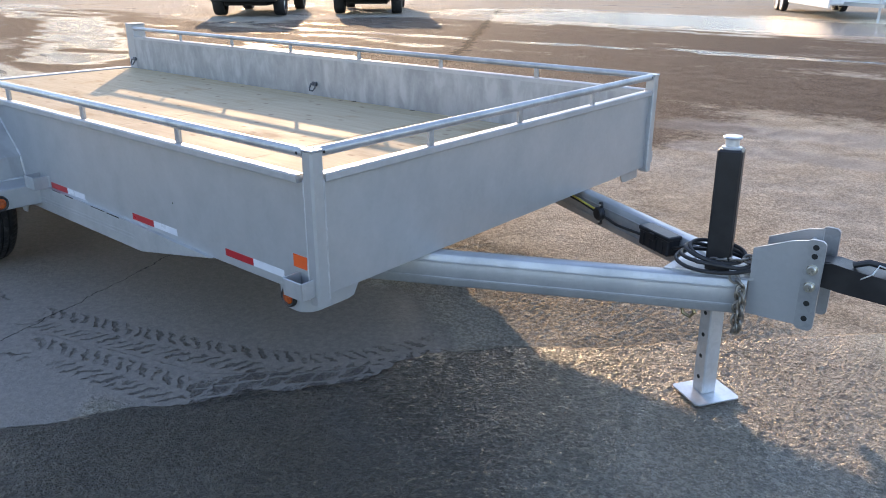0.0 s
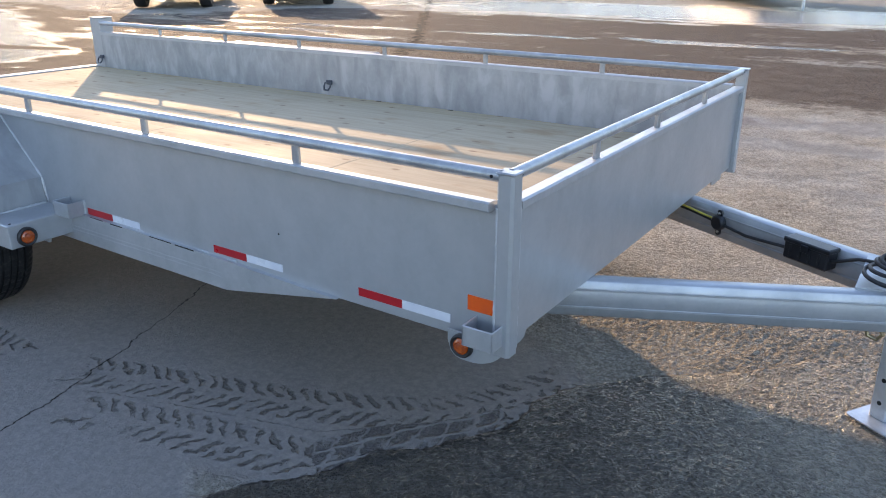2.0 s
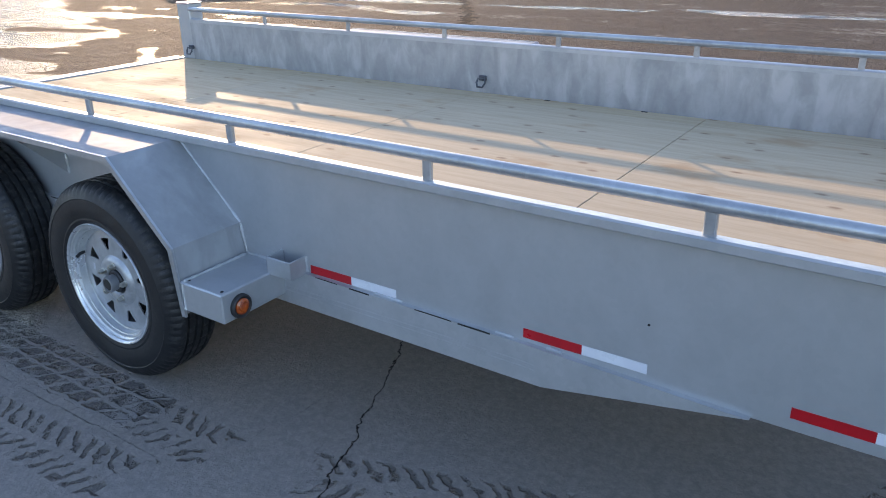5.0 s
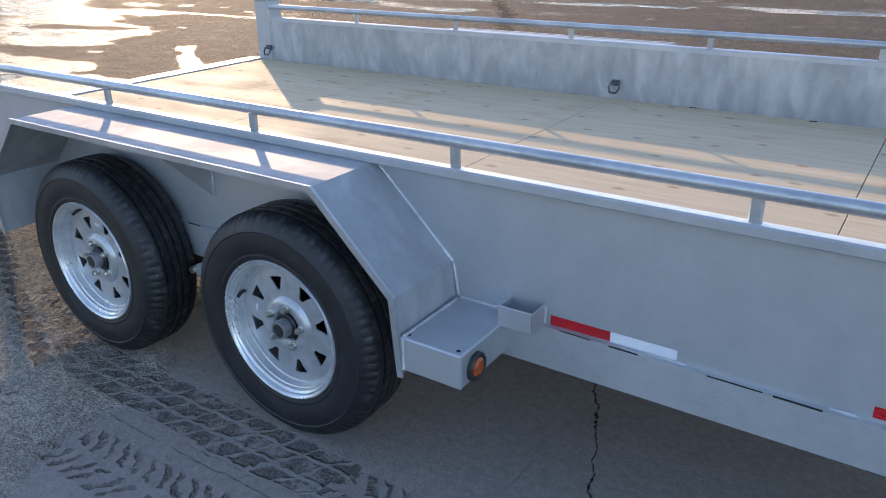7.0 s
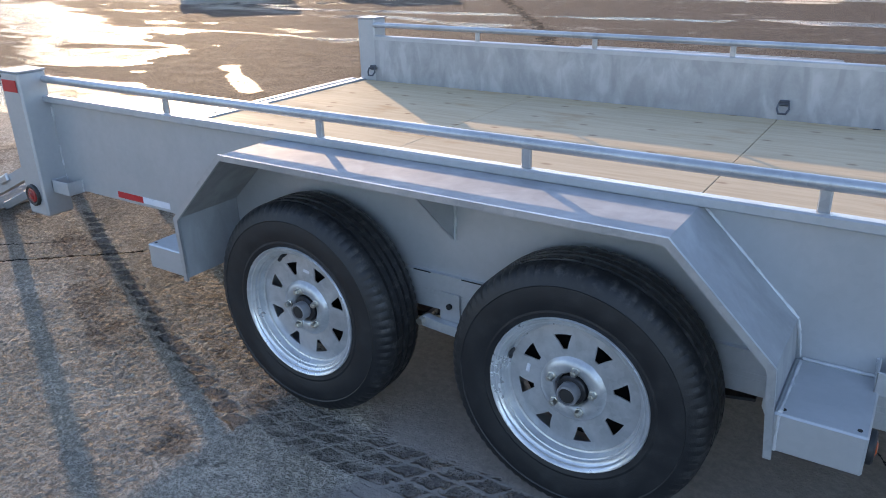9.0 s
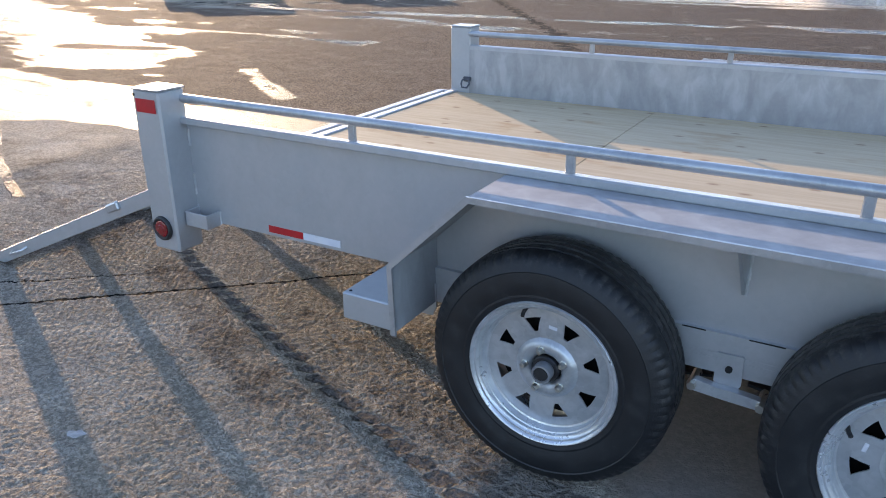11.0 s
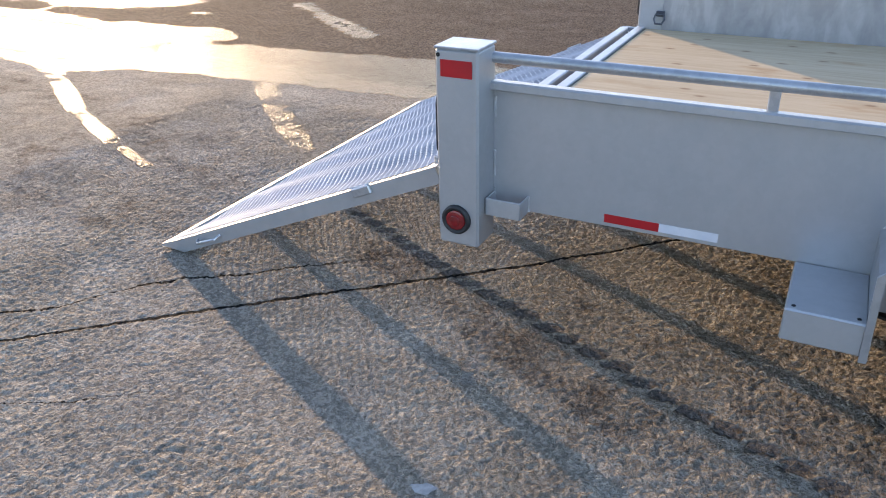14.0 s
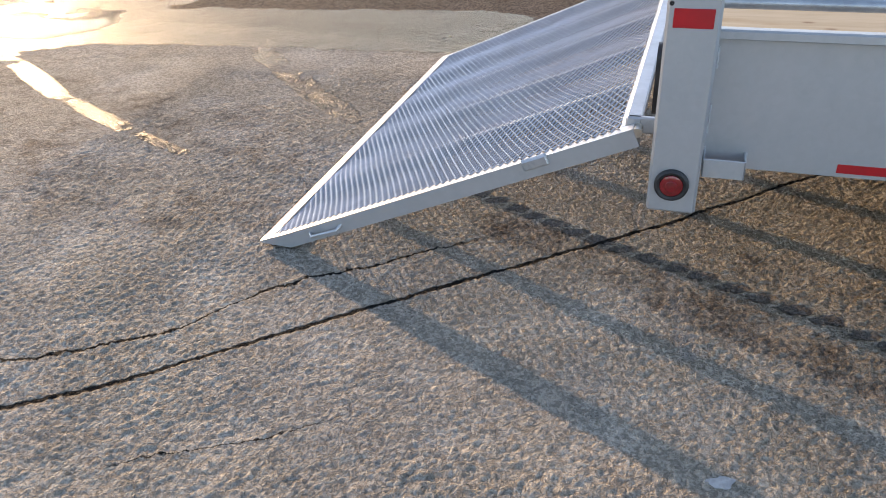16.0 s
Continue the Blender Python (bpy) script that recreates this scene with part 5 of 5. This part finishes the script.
for k in range(1, BAYS):
    y = RY0 + (RY1 - RY0) * k / BAYS
    part("bearer", box(B(), -RL + 0.05, -0.045, y - 0.016, y + 0.016, -0.045, -0.0015, 0.003), GALV_BEAM, ramp, m=RM)


def expanded_metal(x0, x1, y0, y1, pitch, half, parent, m):
    """Diamond mesh: zigzag strands turned on edge like stretched plate, sagging a little between the bearers."""
    verts, faces = [], []
    rows = int((x1 - x0) / pitch)
    cols = int((y1 - y0) / half)
    wide, thick = (0.90 * 0.0030, -0.43 * 0.0030), (0.43 * 0.0010, 0.90 * 0.0010)
    for i in range(rows):
        for j in range(cols + 1):
            up = ((i + j) % 2) * 2 - 1
            x = x0 + pitch * (i + 0.5) + up * pitch * 0.46
            y = y0 + half * j
            bay = (y - RY0) / (RY1 - RY0) * BAYS
            z = 0.0032 - 0.011 * math.sin(math.pi * bay) ** 2 + 0.0008 * up
            base = len(verts)
            for p, q in ((-1, -1), (1, -1), (1, 1), (-1, 1)):
                verts.append((x + p * wide[0] + q * thick[0], y, z + p * wide[1] + q * thick[1]))
            if j:
                b = base - 4
                for q in range(4):
                    r = (q + 1) % 4
                    faces.append((b + q, b + r, base + r, base + q))
    me = bpy.data.meshes.new("expanded_mesh")
    me.from_pydata(verts, [], faces)
    me.materials.append(MESH_ZINC)
    ob = new("expanded_mesh", me)
    ob.parent, ob.matrix_basis = parent, m
    return tagged(ob, "galvanised diamond expanded-metal mesh", kind="stuff")


expanded_metal(-RL + 0.055, -0.04, RY0 + 0.012, RY1 - 0.012, 0.0127, 0.0240, ramp, RM)
for y, out in ((RY0 - 0.012, -1), (RY1 + 0.012, 1)):
    bm = B()
    tube(bm, [(-RL + 0.22, y, -0.022), (-RL + 0.235, y + out * 0.022, -0.030), (-RL + 0.34, y + out * 0.022, -0.034), (-RL + 0.355, y, -0.025)], 0.006, 8)
    part("grab_handle", bm, GALV_RAIL, ramp, m=RM)
    a, b = sorted((y - out * 0.002, y + out * 0.014))
    part("latch_plate", box(B(), -0.34, -0.26, a, b, -0.026, 0.006, 0.004), GALV_RAIL, ramp, m=RM)
    part("weld_bead", tube(B(), [(-0.34 + 0.08 * k / 12, y + out * 0.004, 0.006) for k in range(13)], 0.004, 6, wobble=0.3), WELD, ramp, m=RM)
for y in (0.02, WID - 0.04):
    bm = B()
    tube(bm, [(HX + 0.012, y - 0.03, HZ - 0.012), (HX + 0.012, y + 0.05, HZ - 0.012)], 0.014, 10)
    part("hinge_pin", bm, STEEL, ramp)
    part("hinge_lug", box(B(), HX - 0.02, HX + 0.06, y + 0.012, y + 0.03, HZ - 0.03, HZ + 0.018, 0.004), GALV_BEAM, ramp)


# ---- vehicles parked across the lot ----
def parked_truck(m, label):
    """A dark pickup: body shell with arches, bumper, lamps, glass and four wheels; front towards -y in its own frame."""
    car = tagged(new("pickup_truck"), label, "pickup truck", "parked trucks")
    car.matrix_basis = m
    side = [(-2.75, 0.55), (-2.75, 0.98), (-2.62, 1.10), (-1.35, 1.16), (-0.75, 1.78), (0.55, 1.82), (0.80, 1.20), (2.75, 1.18), (2.80, 0.60), (2.40, 0.50), (2.36, 0.74), (2.16, 0.93), (1.78, 0.95), (1.52, 0.78), (1.46, 0.45), (-1.40, 0.42), (-1.46, 0.76), (-1.70, 0.94), (-2.08, 0.94), (-2.32, 0.76), (-2.38, 0.50)]
    bm = B()
    prism(bm, side, -1.0, 1.0, "x")
    body = part("body", bm, CARPAINT, car, smooth=30)
    for v in body.data.vertices:
        if v.co.z > 1.3:
            v.co.x *= 0.80
    part("front_bumper", box(B(), -0.93, 0.93, -2.88, -2.70, 0.42, 0.62, 0.04), BLACK, car)
    part("rear_bumper", box(B(), -0.93, 0.93, 2.76, 2.90, 0.48, 0.64, 0.03), STEEL, car)
    part("grille", box(B(), -0.55, 0.55, -2.775, -2.74, 0.72, 0.98, 0.01), BLACK, car)
    part("chassis", box(B(), -0.62, 0.62, -2.5, 2.5, 0.30, 0.52, 0.02), DARKHOLE, car)
    for s in (-1, 1):
        part("headlight", box(B(), s * 0.76 - 0.15, s * 0.76 + 0.15, -2.775, -2.735, 0.76, 0.94, 0.02), WHITEPAINT, car)
        part("side_window", box(B(), s * 0.80 - 0.012, s * 0.80 + 0.012, -0.75, 0.60, 1.26, 1.68, 0.008), BLACK, car)
    for x, y in ((-0.88, -1.88), (0.88, -1.88), (-0.88, 1.95), (0.88, 1.95)):
        bm = B()
        prof = [(0.22, -0.13), (0.30, -0.165), (0.36, -0.155), (0.385, -0.12), (0.39, 0.0), (0.385, 0.12), (0.36, 0.155), (0.30, 0.165), (0.22, 0.13)]
        lathe(bm, prof, 36)
        w = part("wheel", bm, TYRE, car, "black truck tyre", m=pose(x, y, 0.39, 0, 0, 90 if x > 0 else -90))
        bm = B()
        rings = lathe(bm, [(0.225, 0.105), (0.215, 0.09), (0.19, 0.06), (0.08, 0.08), (0.06, 0.10)], 24)
        disc_cap(bm, rings[-1])
        part("rim", bm, STEEL, w, m=pose(0, 0, 0, 0, 0, 180))
    return car


def facing(x, y, heading, size=1.0):
    return pose(x, y, 0, 0, 0, heading) @ Matrix.Scale(size, 4)


parked_truck(facing(-21.03, 15.7, 42, 1.09), "dark pickup truck parked on wet asphalt")
parked_truck(facing(-19.05, 19.05, 42, 1.09), "dark pickup truck parked beside another")


def white_trailer(m):
    van = tagged(new("cargo_trailer"), "white cargo trailer with a drawbar parked on wet asphalt", "trailer")
    van.matrix_basis = m
    part("body", box(B(), -2.6, 5.0, -1.0, 1.0, 0.42, 2.2, 0.05), WHITEPAINT, van)
    part("skirt", box(B(), 0.3, 5.08, -1.02, -0.98, 0.34, 0.55, 0.01), WHITEPAINT, van)
    for s in (-1, 1):
        part("drawbar_arm", prism(B(), [(4.9, s * 0.62), (4.9, s * 0.54), (6.6, -0.04), (6.6, 0.04)], 0.42, 0.52, "z"), GALV_BEAM, van)
        for x in (-2.0, -2.75):
            bm = B()
            lathe(bm, [(0.20, -0.08), (0.28, -0.10), (0.33, -0.08), (0.34, 0.0), (0.33, 0.08), (0.28, 0.10), (0.20, 0.08)], 32)
            w = part("wheel", bm, TYRE, van, m=pose(x + 1.6, s * 0.98, 0.34))
            bm = B()
            rings = lathe(bm, [(0.205, -0.085), (0.19, -0.06), (0.06, -0.065)], 24)
            disc_cap(bm, rings[-1])
            part("rim", bm, WHITEPAINT, w, m=pose(0, 0, 0, 0, 0, 0 if s < 0 else 180))
    part("jack", tube(B(), [(6.2, 0.0, 0.02), (6.2, 0.0, 0.8)], 0.035, 12), ZINC, van)
    return van


white_trailer(facing(-6.35, 28.1, -60))


# a pale flattened scrap near the ramp
bm = B()
prism(bm, [(0.032 * math.cos(a) * (1 + 0.25 * math.sin(3 * a)), 0.018 * math.sin(a) * (1 + 0.2 * math.cos(5 * a))) for a in (k * math.tau / 18 for k in range(18))], 0.0, 0.003, "z")
tagged(part("paper_scrap", bm, SCRAP, None, m=pose(-4.686, -0.705, -0.003, 0, 0, 20)), "small pale flattened scrap lying on the asphalt", "litter")
